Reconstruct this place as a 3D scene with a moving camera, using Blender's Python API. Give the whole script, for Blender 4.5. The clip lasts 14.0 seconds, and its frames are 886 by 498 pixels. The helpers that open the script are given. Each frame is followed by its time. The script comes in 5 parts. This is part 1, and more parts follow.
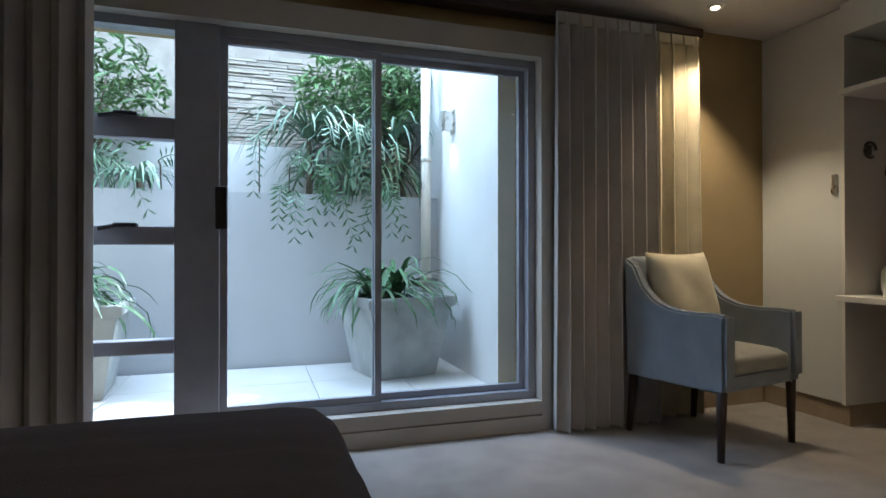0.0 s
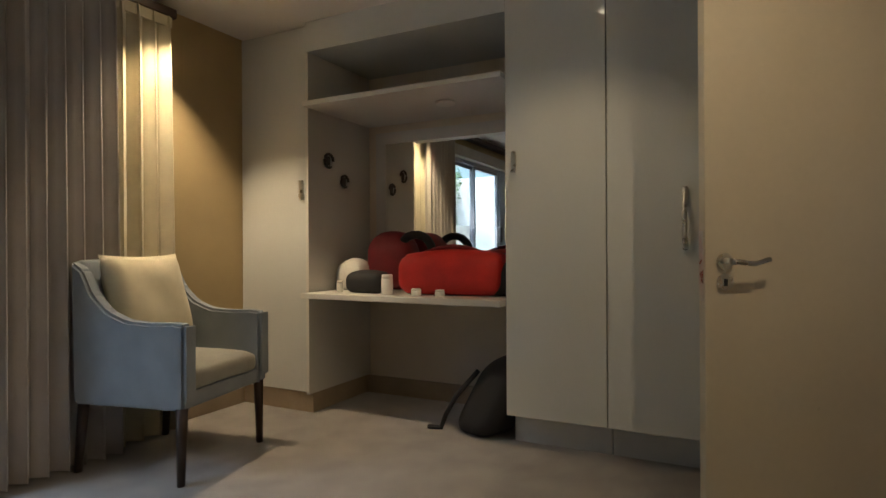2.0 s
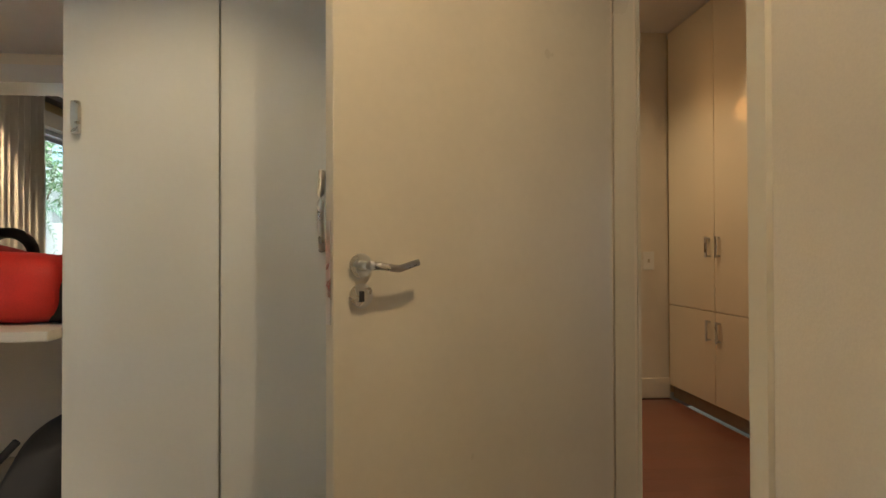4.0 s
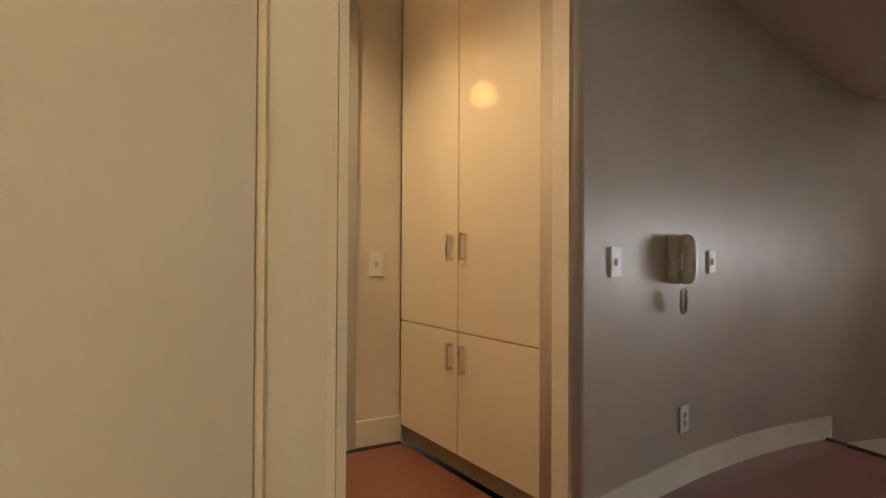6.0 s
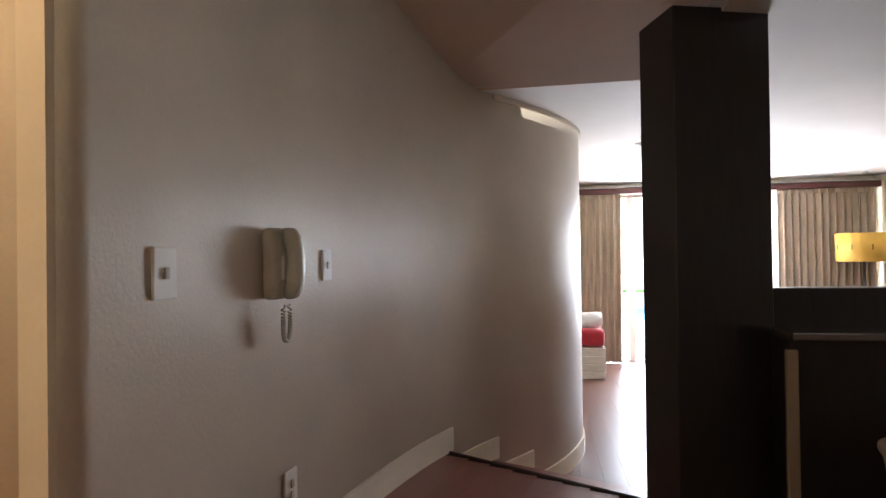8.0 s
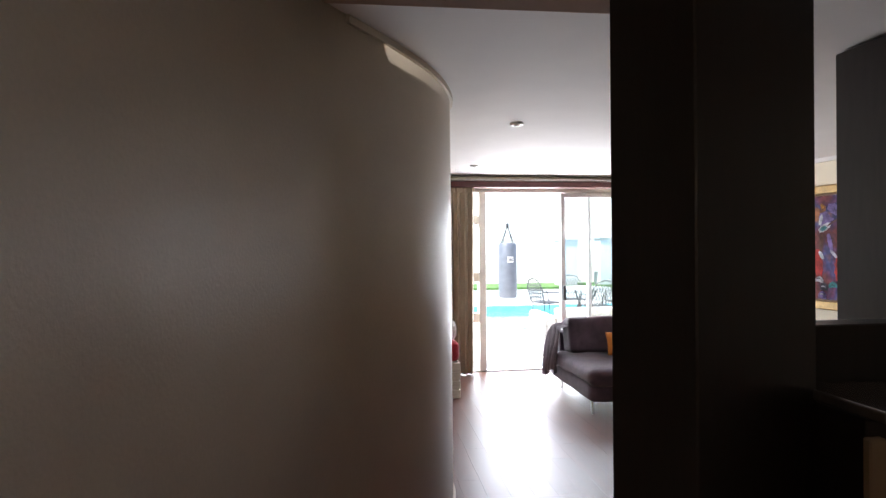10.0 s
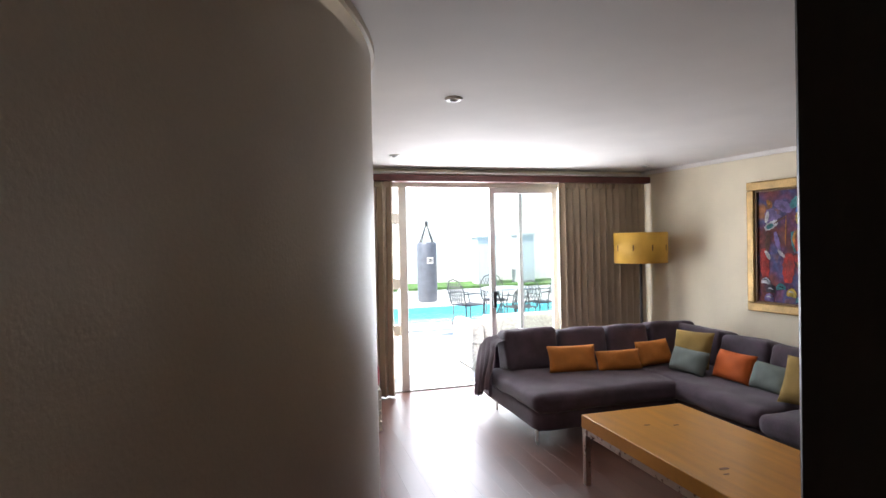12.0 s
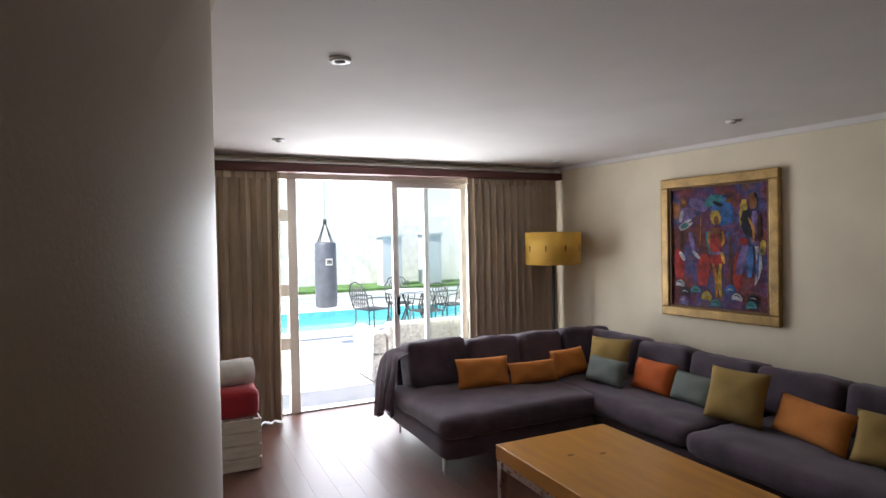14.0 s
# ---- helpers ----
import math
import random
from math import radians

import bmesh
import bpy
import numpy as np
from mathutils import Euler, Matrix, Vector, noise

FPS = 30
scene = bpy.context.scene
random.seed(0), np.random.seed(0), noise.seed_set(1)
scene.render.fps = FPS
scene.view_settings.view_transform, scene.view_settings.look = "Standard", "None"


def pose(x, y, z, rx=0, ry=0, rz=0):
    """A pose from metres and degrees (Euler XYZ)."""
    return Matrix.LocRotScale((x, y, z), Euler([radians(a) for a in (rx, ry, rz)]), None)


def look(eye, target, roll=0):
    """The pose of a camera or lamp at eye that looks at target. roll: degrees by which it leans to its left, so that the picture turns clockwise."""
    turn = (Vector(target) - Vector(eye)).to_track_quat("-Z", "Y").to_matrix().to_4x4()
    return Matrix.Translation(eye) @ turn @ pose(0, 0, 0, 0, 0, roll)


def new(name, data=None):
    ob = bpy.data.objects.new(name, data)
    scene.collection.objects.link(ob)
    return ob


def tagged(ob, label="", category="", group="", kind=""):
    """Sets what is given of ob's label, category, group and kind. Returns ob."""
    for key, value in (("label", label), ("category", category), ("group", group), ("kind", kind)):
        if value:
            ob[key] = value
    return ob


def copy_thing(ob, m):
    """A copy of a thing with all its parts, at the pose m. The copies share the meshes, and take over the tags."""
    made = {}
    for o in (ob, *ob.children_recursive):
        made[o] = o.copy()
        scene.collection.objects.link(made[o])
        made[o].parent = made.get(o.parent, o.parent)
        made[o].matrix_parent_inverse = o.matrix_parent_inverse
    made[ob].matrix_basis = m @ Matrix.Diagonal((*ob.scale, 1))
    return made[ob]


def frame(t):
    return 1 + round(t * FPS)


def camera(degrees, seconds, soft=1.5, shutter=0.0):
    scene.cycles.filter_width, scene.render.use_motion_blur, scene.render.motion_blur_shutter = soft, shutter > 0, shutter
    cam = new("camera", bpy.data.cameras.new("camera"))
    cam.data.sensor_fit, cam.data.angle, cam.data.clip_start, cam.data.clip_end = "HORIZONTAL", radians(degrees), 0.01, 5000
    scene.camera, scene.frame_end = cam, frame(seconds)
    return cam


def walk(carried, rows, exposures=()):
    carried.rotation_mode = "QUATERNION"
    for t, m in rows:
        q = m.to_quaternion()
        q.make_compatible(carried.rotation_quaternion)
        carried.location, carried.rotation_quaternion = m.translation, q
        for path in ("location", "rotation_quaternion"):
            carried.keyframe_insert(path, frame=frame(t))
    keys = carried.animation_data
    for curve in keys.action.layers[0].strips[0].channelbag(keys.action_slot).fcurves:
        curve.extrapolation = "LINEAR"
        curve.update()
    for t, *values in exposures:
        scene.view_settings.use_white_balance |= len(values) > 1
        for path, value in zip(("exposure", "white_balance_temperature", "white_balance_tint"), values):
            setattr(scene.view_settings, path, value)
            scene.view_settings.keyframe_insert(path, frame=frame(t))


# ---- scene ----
import itertools

cam = camera(75.1, 14.0)
PATH = [
    (0, (-0.514, 0.179, 1.013), (0.106, 2.081, 1.027), -0.0),
    (0.5, (-0.423, 0.198, 1.056), (0.551, 1.945, 1.049), -0.3),
    (1, (-0.369, 0.215, 1.055), (1.01, 1.664, 1.042), -0.1),
    (1.5, (-0.292, 0.247, 1.036), (1.353, 1.384, 1.033), -0.3),
    (2, (-0.097, 0.236, 1.035), (1.683, 1.147, 1.036), -0.3),
    (2.5, (0.055, 0.237, 1.032), (1.925, 0.945, 1.034), -0.3),
    (3, (0.245, 0.247, 1.023), (2.2, 0.668, 1.039), -0.0),
    (3.5, (0.415, 0.24, 1.02), (2.414, 0.287, 1.037), -0.0),
    (3.7, (0.509, 0.235, 1.016), (2.509, 0.182, 1.035), -0.1),
    (5.8, (1.68, -0.247, 1.011), (3.443, -1.192, 1.037), 0.4),
    (6.5, (1.936, -0.464, 1.022), (3.432, -1.791, 1.048), 0.0),
    (7, (2.054, -0.625, 1.026), (3.195, -2.267, 1.048), -0.3),
    (7.5, (2.148, -0.872, 1.031), (3.08, -2.641, 1.054), -0.6),
    (8, (2.218, -1.113, 1.03), (3.035, -2.938, 1.047), -0.8),
    (8.5, (2.357, -1.373, 1.032), (2.995, -3.268, 1.053), -0.9),
    (8.7, (2.403, -1.477, 1.033), (2.964, -3.396, 1.051), -0.9),
    (10.8, (2.803, -2.582, 1.139), (2.959, -4.575, 1.125), -0.8),
    (11, (2.814, -2.658, 1.153), (2.95, -4.653, 1.135), -1.0),
    (11.5, (2.848, -2.92, 1.176), (2.92, -4.919, 1.145), -1.0),
    (12, (2.853, -3.133, 1.163), (2.795, -5.132, 1.136), -1.2),
    (12.5, (2.826, -3.341, 1.168), (2.679, -5.336, 1.138), -1.1),
    (13, (2.807, -3.513, 1.171), (2.59, -5.501, 1.138), -1.1),
    (13.5, (2.785, -3.668, 1.17), (2.472, -5.643, 1.136), -1.1),
    (14, (2.73, -3.79, 1.162), (2.354, -5.754, 1.128), -1.1),
]
EXPO = [(0.0, 0.45, 5400, 10), (2.0, 0.85, 6000, 10), (3.7, 1.7, 6100, 10), (5.8, 2.5, 6300, 10), (6.5, 2.85, 6250, 10), (7.5, 2.85, 6050, 10), (8.7, 2.65, 6000, 12), (10.8, 1.35, 6250, 12), (12.0, 1.4, 6250, 12), (14.0, 0.92, 6300, 12)]
walk(cam, [(t, look(eye, aim, roll)) for t, eye, aim, roll in PATH], EXPO)

# ---- light ----
world = bpy.data.worlds.new("world")
scene.world = world
world.use_nodes = True
_wn = world.node_tree.nodes
_sky = _wn.new("ShaderNodeTexSky")
_sky.sky_type, _sky.sun_disc = "NISHITA", False
SUN_DIR = Vector((0.55, 0.40, 1.0)).normalized()
_sky.sun_elevation = math.asin(SUN_DIR.z)
_sky.sun_rotation = math.atan2(SUN_DIR.x, SUN_DIR.y)
_wn["Background"].inputs[1].default_value = 0.15
world.node_tree.links.new(_sky.outputs[0], _wn["Background"].inputs[0])


def lamp(name, kind, energy, color, m, **kw):
    d = bpy.data.lights.new(name, kind)
    d.energy, d.color = energy, color
    for k, v in kw.items():
        if k == "angle": d.angle = v
        elif k == "size": d.shadow_soft_size = v
        elif k == "spot": d.spot_size, d.spot_blend = v, 0.6
        elif k == "area": d.shape, d.size, d.size_y = "RECTANGLE", v[0], v[1]
    ob = new(name, d)
    ob.matrix_world = m
    return ob


lamp("sun", "SUN", 5.0, (1.0, 0.95, 0.87), look((0, 0, 0), -SUN_DIR), angle=radians(0.53))
WARM = (1.0, 0.74, 0.43)
LIV = pose(3.18, -9.45, -0.5, 0, 0, 14.5)
# daylight that comes in at the two glazed openings
lamp("sky_light_living", "AREA", 84, (0.97, 0.97, 1.0), LIV @ pose(-1.0, -0.30, 1.2, 90, 0, 0), area=(2.9, 2.2))
lamp("sky_light_court", "AREA", 170, (0.74, 0.86, 1.0), pose(-0.9, 4.3, 3.3, 0, 0, 0), area=(4.0, 1.4))
# downlights: (x, y, z of ceiling, watts, cone)
DOWN = ((2.06, 2.90, 2.47, 64, 88), (2.04, 0.95, 2.47, 10, 110), (0.95, -0.05, 2.47, 16, 165), (-1.6, 0.9, 2.47, 10, 110),
        (3.5, -0.98, 2.6, 4.2, 120), (4.2, -0.98, 2.6, 6.5, 120))


# ---- materials ----
def mat(name, color, rough=0.6, metal=0.0, var=0.12, scale=6.0, bump=0.02, bscale=60.0, coat=0.0, spec=0.5, wear=None, stretch=(1, 1, 1), coords="Object", rnd=0.0, sheen=0.0, trans=0.0):
    """A surface with broad stains and fine grain in colour, roughness and relief."""
    m = bpy.data.materials.new(name)
    m.use_nodes = True
    nt = m.node_tree
    n, l = nt.nodes, nt.links
    b = n["Principled BSDF"]
    tc = n.new("ShaderNodeTexCoord")
    mp = n.new("ShaderNodeMapping")
    mp.inputs["Scale"].default_value = stretch
    l.new(tc.outputs[coords], mp.inputs[0])
    big = n.new("ShaderNodeTexNoise")
    big.inputs["Scale"].default_value, big.inputs["Detail"].default_value = scale, 6
    fine = n.new("ShaderNodeTexNoise")
    fine.inputs["Scale"].default_value, fine.inputs["Detail"].default_value = bscale, 4
    l.new(mp.outputs[0], big.inputs["Vector"])
    l.new(mp.outputs[0], fine.inputs["Vector"])
    mixf = n.new("ShaderNodeMath")
    mixf.operation = "MULTIPLY_ADD"
    mixf.inputs[1].default_value = 0.35
    l.new(fine.outputs[0], mixf.inputs[0])
    l.new(big.outputs[0], mixf.inputs[2])
    src = mixf.outputs[0]
    if rnd:
        oi = n.new("ShaderNodeObjectInfo")
        ad = n.new("ShaderNodeMath")
        ad.operation = "MULTIPLY_ADD"
        ad.inputs[1].default_value = rnd
        l.new(oi.outputs["Random"], ad.inputs[0])
        l.new(src, ad.inputs[2])
        src = ad.outputs[0]
    ramp = n.new("ShaderNodeValToRGB")
    c2 = wear or tuple(c * (1 - 2 * var) for c in color)
    c1 = tuple(min(1, c * (1 + var)) for c in color)
    ramp.color_ramp.elements[0].position, ramp.color_ramp.elements[0].color = 0.40, (*c2, 1)
    ramp.color_ramp.elements[1].position, ramp.color_ramp.elements[1].color = 0.85 + rnd, (*c1, 1)
    l.new(src, ramp.inputs[0])
    l.new(ramp.outputs[0], b.inputs["Base Color"])
    mr = n.new("ShaderNodeMapRange")
    mr.inputs[3].default_value, mr.inputs[4].default_value = max(0.02, rough - 0.08), min(1, rough + 0.10)
    l.new(big.outputs[0], mr.inputs[0])
    l.new(mr.outputs[0], b.inputs["Roughness"])
    b.inputs["Metallic"].default_value = metal
    b.inputs["Specular IOR Level"].default_value = spec
    b.inputs["Coat Weight"].default_value = coat
    b.inputs["Coat Roughness"].default_value = 0.005
    b.inputs["Sheen Weight"].default_value = sheen
    b.inputs["Transmission Weight"].default_value = trans
    if bump:
        bp = n.new("ShaderNodeBump")
        bp.inputs["Strength"].default_value = min(1.0, bump * 10)
        bp.inputs["Distance"].default_value = 0.004
        l.new(fine.outputs[0], bp.inputs["Height"])
        l.new(bp.outputs[0], b.inputs["Normal"])
    return m


def emit(name, color, strength):
    m = bpy.data.materials.new(name)
    m.use_nodes = True
    b = m.node_tree.nodes["Principled BSDF"]
    b.inputs["Base Color"].default_value = (*color, 1)
    b.inputs["Emission Color"].default_value = (*color, 1)
    b.inputs["Emission Strength"].default_value = strength
    return m


def glassmat(name):
    """A clear thin pane: light goes straight through, with a faint surface gloss."""
    m = bpy.data.materials.new(name)
    m.use_nodes = True
    n, l = m.node_tree.nodes, m.node_tree.links
    n.remove(n["Principled BSDF"])
    clear, gloss, mix, fr = n.new("ShaderNodeBsdfTransparent"), n.new("ShaderNodeBsdfGlossy"), n.new("ShaderNodeMixShader"), n.new("ShaderNodeLayerWeight")
    clear.inputs[0].default_value = (0.95, 0.97, 0.96, 1)
    gloss.inputs["Roughness"].default_value = 0.0
    fr.inputs[0].default_value = 0.15
    soft = n.new("ShaderNodeMath")
    soft.operation = "MULTIPLY_ADD"
    soft.inputs[1].default_value, soft.inputs[2].default_value = 0.30, 0.02
    l.new(fr.outputs["Facing"], soft.inputs[0])
    l.new(soft.outputs[0], mix.inputs[0])
    l.new(clear.outputs[0], mix.inputs[1])
    l.new(gloss.outputs[0], mix.inputs[2])
    l.new(mix.outputs[0], n["Material Output"].inputs[0])
    return m


def mirrormat(name):
    m = bpy.data.materials.new(name)
    m.use_nodes = True
    b = m.node_tree.nodes["Principled BSDF"]
    b.inputs["Base Color"].default_value = (0.88, 0.90, 0.88, 1)
    b.inputs["Metallic"].default_value = 1.0
    b.inputs["Roughness"].default_value = 0.0
    return m


M = dict(
    wall=mat("warm_plaster", (0.66, 0.58, 0.46), 0.75, var=0.05, scale=2, bump=0.012, bscale=220),
    hallwall=mat("sheen_plaster", (0.60, 0.52, 0.41), 0.45, var=0.05, scale=2.5, bump=0.02, bscale=90),
    ceil=mat("ceiling_paint", (0.74, 0.71, 0.68), 0.8, var=0.03, scale=2, bump=0.006, bscale=200),
    # browner and darker than ceil: the unlit underside's shade is in this colour
    soffit=mat("shaded_soffit_paint", (0.56, 0.43, 0.34), 0.75, var=0.04, scale=2, bump=0.006, bscale=200),
    livwall=mat("cream_paint", (0.74, 0.66, 0.50), 0.7, var=0.04, scale=2.5, bump=0.01, bscale=200),
    feature=mat("ochre_wall", (0.38, 0.29, 0.15), 0.75, var=0.06, scale=3, bump=0.012, bscale=250),
    carpet=mat("carpet", (0.30, 0.275, 0.25), 0.95, var=0.14, scale=5, bump=0.09, bscale=420, sheen=0.3),
    white=mat("white_laminate", (0.62, 0.63, 0.61), 0.22, var=0.02, scale=2, bump=0.0, coat=0.5),
    shelf=mat("shelf_board", (0.62, 0.60, 0.56), 0.45, var=0.03, scale=3, bump=0.004),
    trim=mat("trim_paint", (0.46, 0.42, 0.36), 0.5, var=0.04, scale=4, bump=0.008),
    skirt_white=mat("cream_skirting", (0.76, 0.68, 0.54), 0.45, var=0.04, scale=4, bump=0.006),
    skirt_tan=mat("tan_skirting", (0.34, 0.27, 0.19), 0.6, var=0.08, scale=5, bump=0.01),
    door=mat("door_paint", (0.62, 0.56, 0.44), 0.30, var=0.03, scale=3, bump=0.01, bscale=40, coat=0.2),
    cup=mat("gloss_cupboard", (0.80, 0.70, 0.52), 0.40, var=0.015, scale=2, bump=0.0, coat=0.18),
    alu=mat("grey_aluminium", (0.36, 0.37, 0.42), 0.42, metal=0.35, var=0.05, scale=8, bump=0.006),
    alu_white=mat("white_aluminium", (0.80, 0.80, 0.78), 0.4, var=0.03, scale=8, bump=0.004),
    blackrub=mat("black_plastic", (0.02, 0.02, 0.022), 0.45, var=0.15, scale=20, bump=0.01),
    steel=mat("brushed_steel", (0.62, 0.60, 0.56), 0.28, metal=1.0, var=0.06, scale=20, bump=0.01, bscale=200),
    glass=glassmat("window_glass"),
    mirror=mirrormat("mirror_silver"),
    curtain=mat("silver_curtain", (0.50, 0.46, 0.42), 0.7, var=0.10, scale=3, bump=0.04, bscale=300, sheen=0.3),
    curtain_liv=mat("taupe_curtain", (0.46, 0.37, 0.26), 0.8, var=0.10, scale=3, bump=0.04, bscale=300, sheen=0.2, trans=0.0),
    darkred=mat("red_brown_pelmet", (0.10, 0.025, 0.02), 0.4, var=0.2, scale=6, bump=0.01, stretch=(1, 8, 8)),
    rail=mat("dark_rail", (0.05, 0.028, 0.02), 0.45, var=0.2, scale=8, bump=0.01),
    chair_side=mat("blue_grey_fabric", (0.22, 0.25, 0.28), 0.9, var=0.08, scale=9, bump=0.06, bscale=500, sheen=0.3),
    chair_seat=mat("grey_green_fabric", (0.30, 0.29, 0.24), 0.9, var=0.08, scale=9, bump=0.06, bscale=500, sheen=0.3),
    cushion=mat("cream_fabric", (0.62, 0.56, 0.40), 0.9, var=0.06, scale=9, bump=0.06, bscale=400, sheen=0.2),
    darkwood=mat("dark_wood_leg", (0.035, 0.02, 0.014), 0.4, var=0.2, scale=12, bump=0.01, stretch=(6, 6, 1)),
    black_wood=mat("black_stained_wood", (0.022, 0.018, 0.018), 0.35, var=0.15, scale=5, bump=0.008, stretch=(8, 8, 1)),
    bar_top=mat("bar_top_lacquer", (0.14, 0.12, 0.11), 0.12, var=0.1, scale=6, bump=0.0, coat=1.0, spec=1.0),
    plank=mat("dark_red_floorboard", (0.24, 0.088, 0.060), 0.32, var=0.14, scale=1.6, bump=0.004, bscale=45, stretch=(6, 0.6, 1), rnd=0.14, coat=0.05),
    plank_liv=mat("brown_floorboard", (0.13, 0.058, 0.040), 0.36, var=0.16, scale=1.6, bump=0.003, bscale=45, stretch=(6, 0.6, 1), rnd=0.12, coat=0.0),
    joint=mat("dark_joint", (0.07, 0.03, 0.022), 0.8, var=0.1, scale=10, bump=0.01),
    bed=mat("dark_plum_bedspread", (0.034, 0.021, 0.027), 0.95, var=0.15, scale=6, bump=0.1, bscale=260, sheen=0.08),
    bed_base=mat("bed_base_fabric", (0.12, 0.10, 0.10), 0.9, var=0.1, scale=6, bump=0.05, bscale=200),
    red=mat("red_nylon", (0.55, 0.022, 0.016), 0.6, var=0.12, scale=7, bump=0.03, bscale=160),
    red_dark=mat("dark_red_nylon", (0.20, 0.014, 0.02), 0.6, var=0.12, scale=7, bump=0.03, bscale=160),
    black_nylon=mat("black_nylon", (0.014, 0.014, 0.017), 0.65, var=0.15, scale=9, bump=0.05, bscale=260),
    greycloth=mat("grey_cloth", (0.16, 0.15, 0.15), 0.9, var=0.15, scale=12, bump=0.06, bscale=200),
    paper=mat("white_paper", (0.75, 0.73, 0.68), 0.8, var=0.05, scale=10, bump=0.02),
    plaster_out=mat("outdoor_plaster", (0.66, 0.66, 0.64), 0.9, var=0.07, scale=1.6, bump=0.05, bscale=55),
    plaster_grey=mat("stained_plaster", (0.50, 0.51, 0.52), 0.9, var=0.10, scale=1.3, bump=0.05, bscale=60, stretch=(1, 1, 0.35)),
    tile=mat("pale_tile", (0.64, 0.63, 0.60), 0.6, var=0.07, scale=3, bump=0.02, bscale=40, rnd=0.15),
    grout=mat("grout", (0.30, 0.29, 0.27), 0.9, var=0.1, scale=10, bump=0.02),
    stone=mat("stacked_slate", (0.34, 0.30, 0.25), 0.85, var=0.2, scale=9, bump=0.08, bscale=60, rnd=0.55),
    stone_pale=mat("pale_stacked_stone", (0.78, 0.75, 0.70), 0.85, var=0.15, scale=6, bump=0.06, bscale=50, rnd=0.4),
    concrete=mat("cast_planter", (0.42, 0.44, 0.43), 0.85, var=0.14, scale=7, bump=0.05, bscale=70),
    soil=mat("dark_soil", (0.05, 0.035, 0.025), 0.95, var=0.2, scale=20, bump=0.1, bscale=90),
    leaf=mat("strap_leaf", (0.055, 0.13, 0.05), 0.45, var=0.3, scale=6, bump=0.01, rnd=0.3),
    leaf_pale=mat("grey_green_leaf", (0.15, 0.24, 0.16), 0.5, var=0.3, scale=6, bump=0.01, rnd=0.3),
    leaf_tree=mat("small_leaf", (0.09, 0.17, 0.05), 0.5, var=0.35, scale=3, bump=0.01),
    bark=mat("bark", (0.12, 0.09, 0.06), 0.9, var=0.2, scale=12, bump=0.08),
    pipe=mat("pipe_paint", (0.62, 0.58, 0.50), 0.5, var=0.06, scale=8, bump=0.01),
    plastic=mat("cream_plastic", (0.72, 0.69, 0.62), 0.32, var=0.02, scale=5, bump=0.0),
    beige_plastic=mat("aged_beige_plastic", (0.50, 0.45, 0.34), 0.25, var=0.03, scale=6, bump=0.0),
    brass=mat("bronze_hinge", (0.16, 0.09, 0.04), 0.4, metal=0.8, var=0.1, scale=20, bump=0.01),
    sofa=mat("aubergine_suede", (0.080, 0.054, 0.074), 0.92, var=0.30, scale=5, bump=0.05, bscale=160, sheen=0.2),
    orange=mat("orange_fabric", (0.56, 0.20, 0.035), 0.9, var=0.08, scale=8, bump=0.06, bscale=350),
    redorange=mat("burnt_orange_fabric", (0.58, 0.12, 0.02), 0.9, var=0.08, scale=8, bump=0.06, bscale=350),
    mustard=mat("mustard_fabric", (0.36, 0.24, 0.07), 0.9, var=0.08, scale=8, bump=0.06, bscale=350),
    teal=mat("grey_teal_fabric", (0.16, 0.19, 0.17), 0.9, var=0.08, scale=8, bump=0.06, bscale=350),
    pine=mat("honey_pine", (0.58, 0.27, 0.045), 0.33, var=0.10, scale=2.2, bump=0.008, bscale=40, stretch=(9, 1, 1), coat=0.15),
    knot=mat("pine_knot", (0.20, 0.08, 0.02), 0.4, var=0.2, scale=20, bump=0.01),
    shade=mat("amber_lamp_shade", (0.62, 0.36, 0.05), 0.7, var=0.08, scale=6, bump=0.03, bscale=180),
    gold=mat("antique_gold_frame", (0.38, 0.24, 0.08), 0.42, metal=0.35, var=0.25, scale=9, bump=0.04, bscale=60),
    gold_in=mat("dark_gold_slip", (0.12, 0.06, 0.02), 0.5, metal=0.3, var=0.2, scale=9, bump=0.03),
    wicker=mat("pale_wicker", (0.60, 0.57, 0.52), 0.8, var=0.2, scale=30, bump=0.2, bscale=120),
    castmetal=mat("bronze_cast_metal", (0.09, 0.09, 0.09), 0.5, metal=0.4, var=0.15, scale=20, bump=0.02),
    throw=mat("mauve_throw", (0.17, 0.13, 0.15), 0.95, var=0.2, scale=9, bump=0.08, bscale=220, sheen=0.2),
    vinyl=mat("grey_vinyl", (0.10, 0.11, 0.13), 0.4, var=0.12, scale=8, bump=0.01),
    deck=mat("white_deck_board", (0.70, 0.68, 0.64), 0.7, var=0.1, scale=5, bump=0.03, stretch=(1, 6, 6), rnd=0.2),
    grass=mat("lawn", (0.08, 0.17, 0.04), 0.9, var=0.3, scale=5, bump=0.2, bscale=90),
    paving=mat("terrace_paving", (0.80, 0.78, 0.75), 0.8, var=0.06, scale=2, bump=0.02, bscale=60),
    pool=mat("pool_water", (0.10, 0.42, 0.46), 0.04, var=0.12, scale=2, bump=0.02, bscale=7),
    basket=mat("pale_basket", (0.52, 0.42, 0.30), 0.8, var=0.15, scale=25, bump=0.15, bscale=110),
    towel_red=mat("red_towel", (0.42, 0.02, 0.035), 0.95, var=0.1, scale=12, bump=0.1, bscale=300, sheen=0.3),
